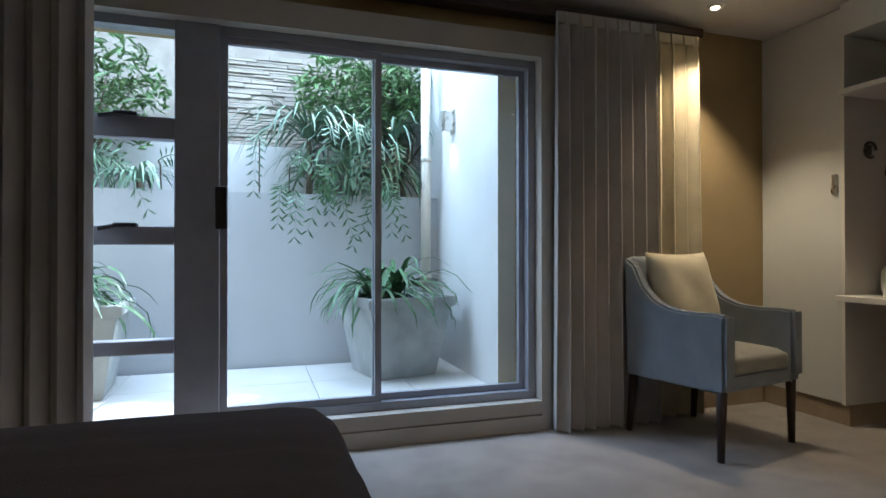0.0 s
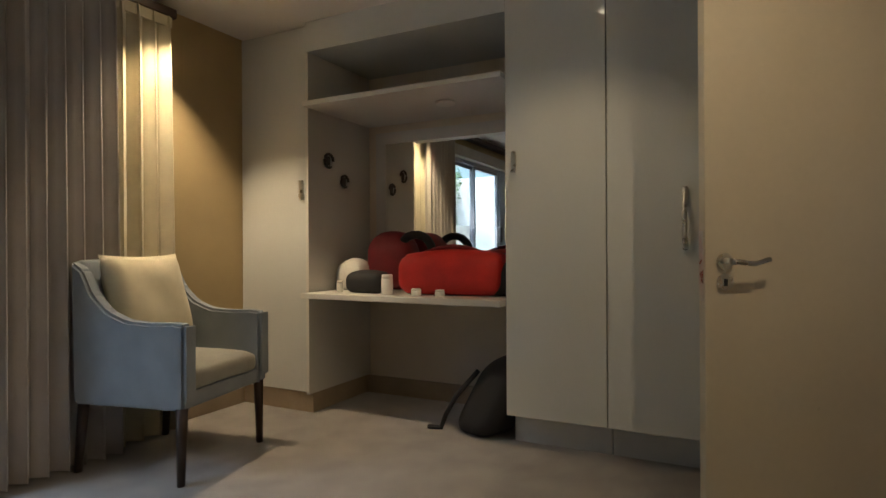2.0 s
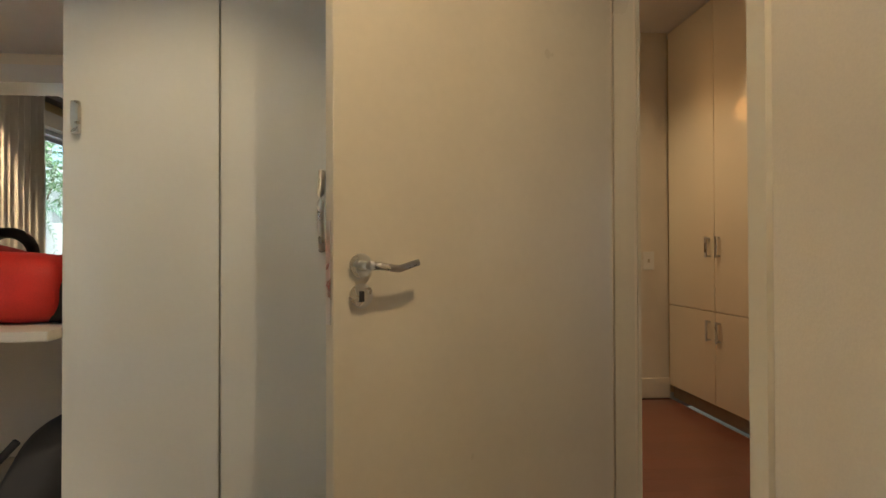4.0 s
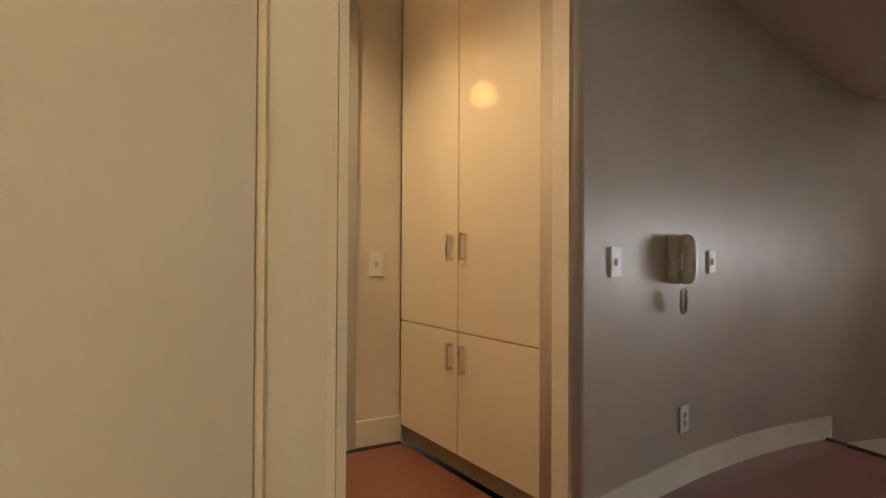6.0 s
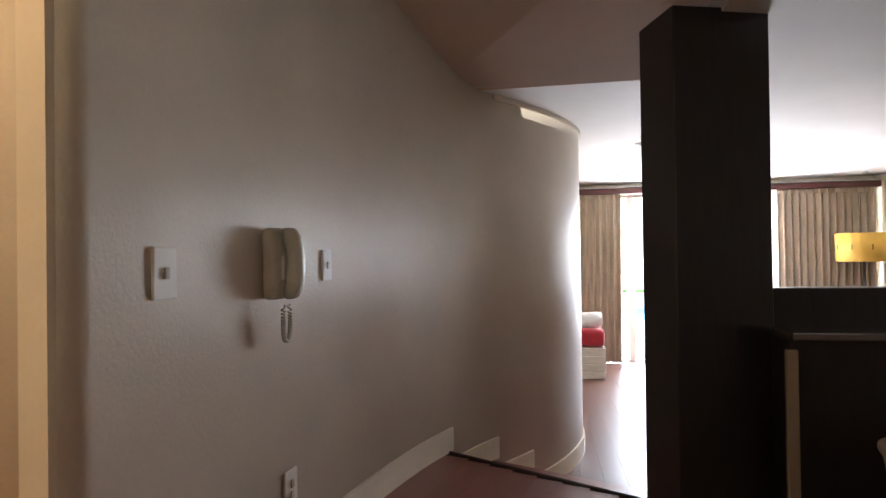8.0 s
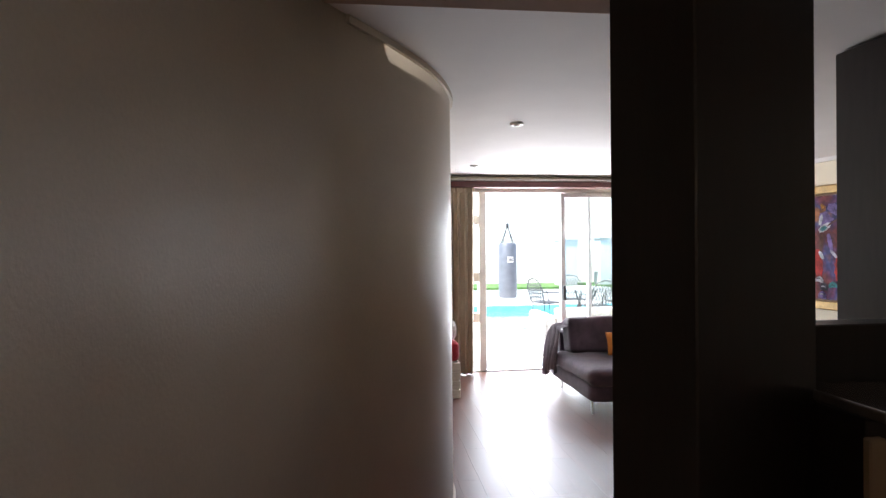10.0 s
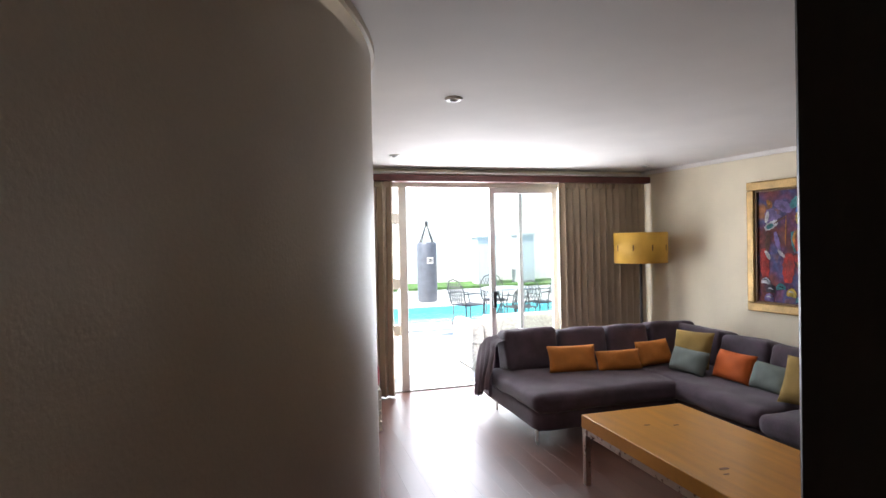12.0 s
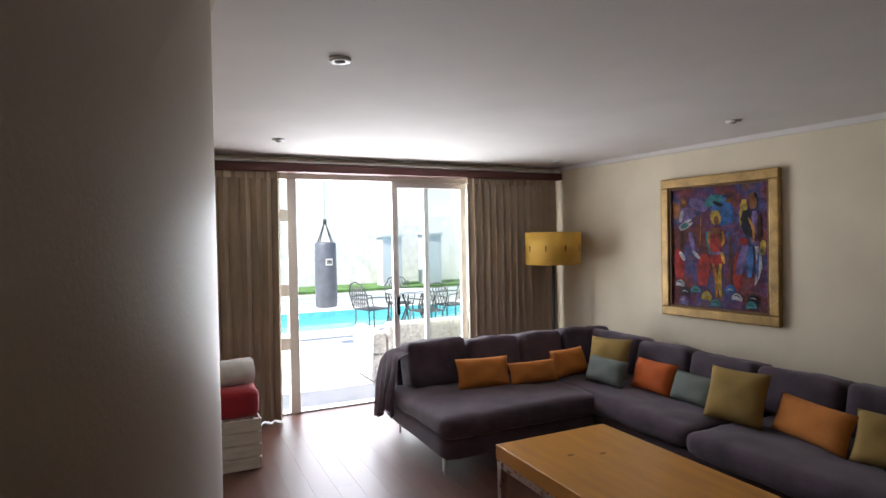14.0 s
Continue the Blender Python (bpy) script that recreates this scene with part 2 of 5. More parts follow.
    towel_white=mat("white_towel", (0.76, 0.74, 0.70), 0.95, var=0.05, scale=12, bump=0.1, bscale=300, sheen=0.3),
    crate=mat("white_crate_wood", (0.70, 0.67, 0.60), 0.6, var=0.06, scale=8, bump=0.02, stretch=(1, 6, 6)),
    bulb=emit("lit_bulb", (1.0, 0.74, 0.40), 14.0),
    off=mat("unlit_bulb", (0.30, 0.30, 0.30), 0.3, var=0.05, scale=20, bump=0.0),
    lattice=mat("metal_hook", (0.10, 0.09, 0.08), 0.4, metal=0.6, var=0.1, scale=20, bump=0.0),
    bathwall=mat("bathroom_plaster", (0.70, 0.52, 0.30), 0.6, var=0.04, scale=3, bump=0.01),
    cyan=mat("pool_tile", (0.20, 0.60, 0.64), 0.3, var=0.1, scale=6, bump=0.01),
)


# ---- builders ----
def bx(bm, x0, y0, z0, x1, y1, z1, bevel=0.0, seg=2):
    g = bmesh.ops.create_cube(bm, size=1.0)
    vs = g["verts"]
    for v in vs:
        v.co = Vector(((x0 + x1) / 2 + v.co.x * (x1 - x0), (y0 + y1) / 2 + v.co.y * (y1 - y0), (z0 + z1) / 2 + v.co.z * (z1 - z0)))
    if bevel:
        es = {e for v in vs for e in v.link_edges}
        bmesh.ops.bevel(bm, geom=list(es), offset=bevel, segments=seg, affect="EDGES", profile=0.5)
    return bm


def box(x0, y0, z0, x1, y1, z1, bevel=0.0, seg=2):
    return bx(bmesh.new(), x0, y0, z0, x1, y1, z1, bevel, seg)


def tube(bm, pts, r, n=10, cap=True, r2=None):
    """A round bar through points, tapering from r to r2."""
    pts = [Vector(p) for p in pts]
    rings = []
    for i, p in enumerate(pts):
        d = (pts[min(i + 1, len(pts) - 1)] - pts[max(i - 1, 0)]).normalized()
        a = d.orthogonal().normalized() if abs(d.z) > 0.98 else d.cross(Vector((0, 0, 1))).normalized()
        b = d.cross(a)
        rr = r if r2 is None else r + (r2 - r) * i / (len(pts) - 1)
        rings.append([bm.verts.new(p + (a * math.cos(6.28318 * k / n) + b * math.sin(6.28318 * k / n)) * rr) for k in range(n)])
    for q, s in zip(rings, rings[1:]):
        for k in range(n):
            f = bm.faces.new((q[k], q[(k + 1) % n], s[(k + 1) % n], s[k]))
            f.smooth = True
    if cap:
        bm.faces.new(rings[0][::-1])
        bm.faces.new(rings[-1])
    return bm


def lathe(bm, prof, n=28, c=(0, 0)):
    """A turned shape from (radius, height) pairs."""
    rings = [[bm.verts.new((c[0] + r * math.cos(6.28318 * k / n), c[1] + r * math.sin(6.28318 * k / n), z)) for k in range(n)] for r, z in prof]
    for q, s in zip(rings, rings[1:]):
        for k in range(n):
            bm.faces.new((q[k], q[(k + 1) % n], s[(k + 1) % n], s[k])).smooth = True
    bm.faces.new(rings[0][::-1])
    bm.faces.new(rings[-1])
    return bm


def prism(poly, z0, z1):
    bm = bmesh.new()
    lo = [bm.verts.new((x, y, z0)) for x, y in poly]
    hi = [bm.verts.new((x, y, z1)) for x, y in poly]
    bm.faces.new(lo[::-1])
    bm.faces.new(hi)
    k = len(poly)
    for i in range(k):
        bm.faces.new((lo[i], lo[(i + 1) % k], hi[(i + 1) % k], hi[i]))
    bmesh.ops.recalc_face_normals(bm, faces=bm.faces)
    return bm


def mesh(name, bm, material):
    bmesh.ops.recalc_face_normals(bm, faces=bm.faces)
    me = bpy.data.meshes.new(name)
    bm.to_mesh(me)
    bm.free()
    me.materials.append(material)
    return me


def part(name, bm, material, parent, label="", m=None):
    ob = new(name, mesh(name, bm, material))
    ob.parent = parent
    if m is not None:
        ob.matrix_basis = m
    return tagged(ob, label)


def thing(name, m, label, category, group=""):
    ob = new(name)
    ob.empty_display_size = 0.1
    ob.matrix_basis = m
    return tagged(ob, label, category, group)


def solid(name, bm, material, label, category, m=None, group=""):
    ob = new(name, mesh(name, bm, material))
    if m is not None:
        ob.matrix_basis = m
    return tagged(ob, label, category, group)


def struct(name, bm, material, label, m=None):
    ob = new(name, mesh(name, bm, material))
    if m is not None:
        ob.matrix_basis = m
    return tagged(ob, label, "structure", kind="structure")


def pillow(w, h, d, seed=0, sag=0.0):
    """A stuffed cushion standing on its lower edge: width x, height z, thickness y."""
    bm = bmesh.new()
    n = 14
    rng = random.Random(seed)
    ph = rng.random() * 6
    def pt(i, j, s):
        u, v = -1 + 2 * i / n, -1 + 2 * j / n
        t = max(0.0, (1 - u ** 4) * (1 - v ** 4)) ** 0.55
        pin = 1 - 0.07 * (1 - v * v) if abs(u) > 0.0 else 1
        x = u * w / 2 * (1 - 0.06 * (1 - v * v))
        z = v * h / 2 * (1 - 0.06 * (1 - u * u)) - sag * (1 - u * u) * max(0, v) * h
        wr = 0.05 * d * math.sin(5 * u + ph) * math.cos(4 * v + ph * 2)
        return (x, s * (d / 2 * t + wr * t), z + h / 2)
    grid = {}
    for s in (1, -1):
        for i in range(n + 1):
            for j in range(n + 1):
                edge = i in (0, n) or j in (0, n)
                if s == -1 and edge:
                    grid[i, j, s] = grid[i, j, 1]
                else:
                    grid[i, j, s] = bm.verts.new(pt(i, j, s))
        for i in range(n):
            for j in range(n):
                q = [grid[i, j, s], grid[i + 1, j, s], grid[i + 1, j + 1, s], grid[i, j + 1, s]]
                bm.faces.new(q if s == -1 else q[::-1]).smooth = True
    return bm


def soft_box(x0, y0, z0, x1, y1, z1, r=0.05, puff=0.02, n=10, seed=0):
    """An upholstered block with rounded edges and a puffed top."""
    bm = box(x0, y0, z0, x1, y1, z1)
    bmesh.ops.subdivide_edges(bm, edges=bm.edges[:], cuts=n, use_grid_fill=True)
    c = Vector(((x0 + x1) / 2, (y0 + y1) / 2, (z0 + z1) / 2))
    hs = Vector(((x1 - x0) / 2, (y1 - y0) / 2, (z1 - z0) / 2))
    for v in bm.verts:
        p = v.co - c
        inner = Vector([max(-(h - r), min(h - r, a)) for a, h in zip(p, hs)])
        d = p - inner
        if d.length > 1e-6:
            p = inner + d.normalized() * r
        a, b2 = p.x / hs.x, p.y / hs.y
        k = max(0, 1 - a * a) * max(0, 1 - b2 * b2)
        nz = noise.noise(Vector((p.x * 3 + seed, p.y * 3, p.z * 3)))
        p.z += (puff * k if p.z > 0 else 0) + 0.006 * nz
        p.x += 0.006 * noise.noise(Vector((p.y * 4, p.z * 4 + seed, 1)))
        v.co = c + p
    for f in bm.faces:
        f.smooth = True
    return bm


def pleats(u0, u1, h, folds, depth=0.05, flare=0.0, seed=0):
    """A hanging curtain with pinch pleats along x, from z 0 to h, as a thin double sheet."""
    bm = bmesh.new()
    rng = random.Random(seed)
    nu, nz = folds * 10, 16
    offs = [rng.uniform(-0.35, 0.35) for _ in range(folds + 2)]
    amp = [rng.uniform(0.65, 1.2) for _ in range(folds + 2)]
    rows = []
    for side in (0.0, 0.008):
        g = []
        for j in range(nz + 1):
            v = j / nz
            row = []
            for i in range(nu + 1):
                s = i / nu
                k = s * folds
                a = amp[int(k)] + (amp[int(k) + 1] - amp[int(k)]) * (k % 1)
                o = offs[int(k)] + (offs[int(k) + 1] - offs[int(k)]) * (k % 1)
                sway = 0.3 * math.sin(3 * (1 - v) + o * 9)
                y = depth * a * math.sin(6.28318 * k + o + sway * (1 - v)) * (0.55 if v > 0.95 else 0.8 + 0.35 * (1 - v))
                x = u0 + (u1 - u0) * s + 0.012 * math.sin(12.566 * k) + flare * (1 - v) * (s - 0.5)
                row.append(bm.verts.new((x, y + side, v * h)))
            g.append(row)
        rows.append(g)
    for g in rows:
        for j in range(nz):
            for i in range(nu):
                bm.faces.new((g[j][i], g[j][i + 1], g[j + 1][i + 1], g[j + 1][i])).smooth = True
    for j in range(nz):
        for i in (0, nu):
            bm.faces.new((rows[0][j][i], rows[0][j + 1][i], rows[1][j + 1][i], rows[1][j][i]))
    return bm


def blades(bm, n, length, width, rng, rise=0.7, spread=1.0, base=0.05, droop=1.0):
    """Arching strap leaves that spring from one crown."""
    for _ in range(n):
        a = rng.uniform(0, 6.28318)
        L = length * rng.uniform(0.6, 1.1)
        w = width * rng.uniform(0.7, 1.2)
        el = rise * rng.uniform(0.5, 1.3)
        p = Vector((math.cos(a) * base * rng.random(), math.sin(a) * base * rng.random(), 0))
        side = Vector((-math.sin(a), math.cos(a), 0))
        prev = None
        k = 7
        for i in range(k + 1):
            t = i / k
            ww = w * (0.55 + 0.9 * t) * (1 - t) ** 0.6 + 0.0008
            q = [bm.verts.new(p - side * ww), bm.verts.new(p + Vector((0, 0, -0.25 * ww))), bm.verts.new(p + side * ww)]
            if prev:
                for m in range(2):
                    bm.faces.new((prev[m], prev[m + 1], q[m + 1], q[m])).smooth = True
            prev = q
            ang = el - t * droop * 1.9 * rng.uniform(0.85, 1.15)
            p = p + Vector((math.cos(a) * math.cos(ang) * spread, math.sin(a) * math.cos(ang) * spread, math.sin(ang))) * (L / k)
    return bm


def leaves(bm, n, centre, size, leaf, rng):
    """Loose small leaves scattered through an uneven crown."""
    for _ in range(n):
        while True:
            d = Vector((rng.uniform(-1, 1), rng.uniform(-1, 1), rng.uniform(-1, 1)))
            if d.length < 1 and noise.noise(d * 2.3 + Vector(centre)) > -0.18:
                break
        c = Vector(centre) + Vector((d.x * size[0], d.y * size[1], d.z * size[2]))
        e = Euler((rng.uniform(-1, 1), rng.uniform(-1, 1), rng.uniform(0, 6.28)))
        s = leaf * rng.uniform(0.6, 1.3)
        v = [bm.verts.new(c + Vector(q) @ e.to_matrix()) for q in ((-s, 0, 0), (0, -s * 0.32, s * 0.1), (s, 0, -s * 0.15), (0, s * 0.32, s * 0.1))]
        bm.faces.new(v)
    return bm


# ---- large structure: bedroom ----
H1 = 2.47
struct("floor", box(-3.3, -0.53, -0.12, 3.5, 3.5, 0.0), M["carpet"], "grey beige bedroom carpet")
struct("ceiling", box(-3.3, -0.58, H1, 3.5, 3.5, H1 + 0.1), M["ceil"], "plain painted bedroom ceiling")
WX0, WX1, WZ0, WZ1 = -1.45, 1.05, 0.165, 2.14
bm = bmesh.new()
bx(bm, -3.3, 3.25, 0, WX0, 3.5, H1)
bx(bm, WX1, 3.25, 0, 3.5, 3.5, H1)
bx(bm, WX0, 3.25, 0, WX1, 3.5, WZ0)
bx(bm, WX0, 3.25, WZ1, WX1, 3.5, H1)
struct("wall_north", bm, M["feature"], "ochre painted window wall")
bm = bmesh.new()
bx(bm, WX0 - 0.15, 3.15, 0.0, WX0, 3.248, 2.27)
bx(bm, WX1, 3.15, 0.0, WX1 + 0.15, 3.248, 2.27)
bx(bm, WX0, 3.15, WZ1, WX1, 3.248, 2.27)
bx(bm, WX0, 3.15, 0.09, WX1, 3.248, WZ0)
bx(bm, WX0, 3.14, 0.0, WX1, 3.248, 0.086)
struct("trim", bm, M["trim"], "painted window surround and low sill box")
struct("wall_west", box(-3.5, -0.58, 0, -3.3, 3.5, H1), M["wall"], "plain bedroom wall")
DX0, DX1, DH = 1.63, 2.34, 2.33
bm = bmesh.new()
bx(bm, -3.5, -0.53, 0, DX0, -0.43, 2.62)
bx(bm, DX1, -0.53, 0, 4.62, -0.43, 2.62)
bx(bm, DX0, -0.53, DH, DX1, -0.43, 2.62)
struct("wall_door", bm, M["wall"], "grey beige wall with the bedroom doorway")
bm = bmesh.new()
bx(bm, DX0 - 0.05, -0.43, 0, DX0, -0.418, DH + 0.05)
bx(bm, DX1, -0.43, 0, DX1 + 0.07, -0.41, DH + 0.05)
bx(bm, DX0, -0.43, DH, DX1, -0.418, DH + 0.05)
bx(bm, DX1 - 0.014, -0.515, 0, DX1 - 0.001, -0.455, DH)
bx(bm, DX1, -0.542, 0, DX1 + 0.06, -0.531, DH + 0.05)
struct("door_frame_1", bm, M["door"], "painted timber door frame")
struct("wall_wardrobe", box(3.42, -0.43, 0, 3.5, 3.25, H1), M["wall"], "wall behind the fitted wardrobes")
struct("baseboard", box(WX1 + 0.15, 3.235, 0, 2.78, 3.249, 0.10, 0.003), M["skirt_tan"], "tan timber skirting board")

# ---- hall ----
WP = [(3.29, -1.79), (3.40, -2.4), (3.46, -2.9), (3.475, -3.35), (3.45, -3.75), (3.37, -4.2), (3.23, -4.6), (3.115, -5.0), (3.068, -5.4), (3.10, -5.75), (3.27, -6.1), (3.6, -6.35), (4.3, -6.5), (5.6, -6.5)]


def smooth(pts, k=6):
    out = []
    for i in range(len(pts) - 1):
        p = [Vector(pts[max(0, min(len(pts) - 1, j))]) for j in (i - 1, i, i + 1, i + 2)]
        for s in range(k):
            t = s / k
            out.append(0.5 * (2 * p[1] + (p[2] - p[0]) * t + (2 * p[0] - 5 * p[1] + 4 * p[2] - p[3]) * t * t + (3 * p[1] - p[0] - 3 * p[2] + p[3]) * t ** 3))
    out.append(Vector(pts[-1]))
    return out


CURVE = smooth(WP)


def offset(path, d):
    res = []
    for i, p in enumerate(path):
        t = (path[min(i + 1, len(path) - 1)] - path[max(i - 1, 0)]).normalized()
        res.append(p + Vector((-t.y, t.x)) * d)
    return res


def ribbon(path, d0, d1, z0, z1):
    """A band of solid along a plan curve between two offsets and two heights."""
    a, b = offset(path, d0), offset(path, d1)
    bm = bmesh.new()
    q = [[bm.verts.new((p.x, p.y, z)) for p, z in ((u, z0), (v, z0), (v, z1), (u, z1))] for u, v in zip(a, b)]
    for r, s in zip(q, q[1:]):
        for k in range(4):
            bm.faces.new((r[k], r[(k + 1) % 4], s[(k + 1) % 4], s[k])).smooth = False
    bm.faces.new(q[0])
    bm.faces.new(q[-1][::-1])
    return bm


wall = ribbon(CURVE, 0.0, 0.155, -0.5, 2.62)
for f in wall.faces:
    f.smooth = abs(f.normal.z) < 0.5
struct("wall_curved", wall, M["hallwall"], "curved cream plaster wall with a soft sheen")
struct("wall_end", box(3.30, -1.80, 0, 3.45, -1.772, 2.62), M["skirt_white"], "cream end face of the curved wall")


def upto(y0, y1):
    return [p for p in CURVE if y1 <= p.y <= y0]


STEPS = ((0.0, -1.8, -3.86), (-0.167, -3.86, -4.30), (-0.333, -4.30, -4.66), (-0.5, -4.66, -6.36))
bm = bmesh.new()
for z, y0, y1 in STEPS:
    seg = [p for p in CURVE if y1 - 0.04 <= p.y <= y0 + 0.04]
    r = ribbon(seg, -0.014, -0.0005, z, z + 0.12)
    tmp = bpy.data.meshes.new("tmp")
    r.to_mesh(tmp)
    r.free()
    bm.from_mesh(tmp)
    bpy.data.meshes.remove(tmp)
struct("skirting_hall", bm, M["skirt_white"], "cream skirting stepping down beside the stair")
struct("cornice_living", ribbon([p for p in CURVE if p.y < -4.3], -0.016, -0.0005, 1.938, 1.968), M["hallwall"], "narrow plaster cornice along the curved wall")
struct("wall_bath", (lambda b: (bx(b, 4.62, -1.77, 0, 4.74, -1.43, 2.62), bx(b, 4.62, -0.62, 0, 4.74, -0.43, 2.62), bx(b, 4.62, -1.43, 2.37, 4.74, -0.62, 2.62), b)[-1])(bmesh.new()), M["wall"], "warm lit wall with the bathroom doorway")
bm = bmesh.new()
bx(bm, 4.595, -1.50, 0, 4.618, -1.43, 2.44)
bx(bm, 4.595, -0.62, 0, 4.618, -0.582, 2.44)
bx(bm, 4.595, -1.43, 2.37, 4.618, -0.62, 2.44)
bx(bm, 4.62, -1.43, 0, 4.74, -1.405, 2.37)
struct("door_frame_2", bm, M["trim"], "painted bathroom door frame")
struct("skirting_bath", box(4.60, -1.77, 0, 4.618, -1.502, 0.14, 0.003), M["skirt_white"], "cream skirting board")
struct("wall_cupboard", box(3.62, -2.5, 0, 4.9, -2.40, 2.62), M["wall"], "wall behind the hall cupboards")
bm = bmesh.new()
bx(bm, 4.74, -2.2, -0.1, 6.6, 0.8, 0.005)
struct("floor_bath", bm, M["tile"], "pale bathroom floor tiles")
bm = bmesh.new()
bx(bm, 6.5, -2.2, 0, 6.6, 0.8, 2.62)
bx(bm, 4.74, -2.3, 0, 6.6, -2.2, 2.62)
bx(bm, 4.74, 0.8, 0, 6.6, 0.9, 2.62)
bx(bm, 4.74, -0.43, 0, 4.8, 0.8, 2.62)
bx(bm, 4.74, -2.2, 0, 4.8, -1.77, 2.62)
struct("wall_bathroom", bm, M["bathwall"], "bathroom walls")
struct("ceiling_bath", box(4.74, -0.53, 2.6, 6.7, 0.95, 2.7), M["ceil"], "painted bathroom ceiling")
struct("ceiling_hall", prism([(-2.2, -0.53), (6.7, -0.53), (6.7, -2.5), (-2.2, -2.5)], 2.6, 2.7), M["ceil"], "painted hall ceiling")
# the underside of the upper stair, sloping down towards the living room
prof = [(-2.45, 2.60), (-3.05, 2.31)]


def soffit(x0, x1, rows, lip):
    bm = bmesh.new()
    lo = [[bm.verts.new((x, y - (0.242 * (3.4 - x) if i == len(rows) - 1 else 0), z)) for x in (x0, x1)] for i, (y, z) in enumerate(rows)]
    hi = [[bm.verts.new((v.co.x, v.co.y, 2.72)) for v in r] for r in lo]
    for a, b in zip(lo, lo[1:]):
        bm.faces.new((a[0], a[1], b[1], b[0]))
    for a, b in zip(hi, hi[1:]):
        bm.faces.new((a[0], b[0], b[1], a[1]))
    bm.faces.new((lo[-1][0], lo[-1][1], hi[-1][1], hi[-1][0]))
    bm.faces.new((lo[0][1], lo[0][0], hi[0][0], hi[0][1]))
    for k in (0, 1):
        bm.faces.new([r[k] for r in lo] + [r[k] for r in hi[::-1]])
    return bm


struct("soffit_stair", soffit(2.04, 3.62, prof + [(-4.2, 1.962)], 0), M["soffit"], "sloping underside of the upper stair, its shade put into a brownish colour")
struct("soffit_hall", soffit(-2.2, 2.34, [(-2.45, 2.60), (-2.95, 2.25), (-3.25, 1.985)], 0), M["soffit"], "soffit over the hall, shade put into its brownish colour")
struct("wall_hall_west", box(-2.3, -4.9, -0.5, -2.2, -0.43, 2.62), M["hallwall"], "plain hall wall")
HALL = [(-2.2, -0.53), (4.62, -0.53), (4.62, -1.77), (3.46, -1.77), (3.62, -2.6), (3.62, -3.885), (2.34, -3.60), (1.4, -4.1), (-2.2, -5.0)]
struct("floor_hall", prism(HALL, -0.5, -0.006), M["joint"], "hall floor with dark joints under the boards")
struct("stair_1", prism([(3.6, -3.89), (2.34, -3.60), (2.42, -4.15), (3.6, -4.32)], -0.5, -0.167), M["plank"], "dark wooden step")
struct("stair_2", prism([(3.6, -4.32), (2.42, -4.15), (2.50, -4.55), (3.5, -4.68)], -0.5, -0.333), M["plank"], "dark wooden step")
bm = bmesh.new()
tube(bm, [(3.50, -3.872, -0.004), (2.36, -3.605, -0.004)], 0.014, 8)
struct("nosing", bm, M["rail"], "dark rounded stair nosing")

# ---- living room (local axes along its own walls) ----
CH = 2.47
struct("floor_living", prism([(2.2, -0.2), (2.2, 6.5), (-3.6, 7.2), (-3.6, -0.2)], -0.12, -0.006), M["joint"], "living room floor with dark joints", LIV)
struct("ceiling_living", prism([(-3.6, -0.25), (2.4, -0.25), (2.4, 5.065), (0.44, 5.065), (0.44, 6.02), (-4.9, 6.02)], CH, CH + 0.1), M["ceil"], "white painted living room ceiling", LIV)
PIC = LIV @ pose(-3.14, 0, 0, 0, 0, 5.6)
struct("wall_picture", box(-0.15, -0.25, 0, 0, 7.4, CH + 0.3), M["livwall"], "cream painted living room wall", PIC)
struct("cornice_picture", box(0.002, 0, CH - 0.045, 0.03, 5.4, CH - 0.002), M["ceil"], "narrow white cornice", PIC)
struct("wall_living_east", box(2.2, -0.25, 0, 2.35, 3.6, CH + 0.1), M["livwall"], "cream painted living room wall", LIV)
LU0, LU1, LH = -2.85, 0.58, 2.32
bm = bmesh.new()
bx(bm, -3.3, -0.22, 0, LU0, -0.02, CH)
bx(bm, LU1, -0.22, 0, 2.2, -0.02, CH)
bx(bm, LU0, -0.22, LH, LU1, -0.02, CH)
struct("wall_terrace", bm, M["livwall"], "cream wall with the terrace doors", LIV)
struct("wall_living_back", box(-4.5, -5.2, -0.5, -2.3, -5.0, 2.62), M["livwall"], "plain wall closing the living room")


# ---- glazing ----
def pane(name, x0, z0, x1, z1, y, parent, m="glass"):
    ob = part(name, box(x0, y - 0.003, z0, x1, y + 0.003, z1), M[m], parent)
    ob.visible_shadow = False
    return ob


def bar(name, x0, y0, z0, x1, y1, z1, mt, parent):
    return part(name, box(x0, y0, z0, x1, y1, z1, 0.004, 1), mt, parent)


def frame_rect(x0, z0, x1, z1, y0, y1, w, wb=None):
    bm = bmesh.new()
    wb = wb or w
    bx(bm, x0, y0, z0, x0 + w, y1, z1)
    bx(bm, x1 - w, y0, z0, x1, y1, z1)
    bx(bm, x0 + w, y0, z1 - w, x1 - w, y1, z1)
    bx(bm, x0 + w, y0, z0, x1 - w, y1, z0 + wb)
    return bm


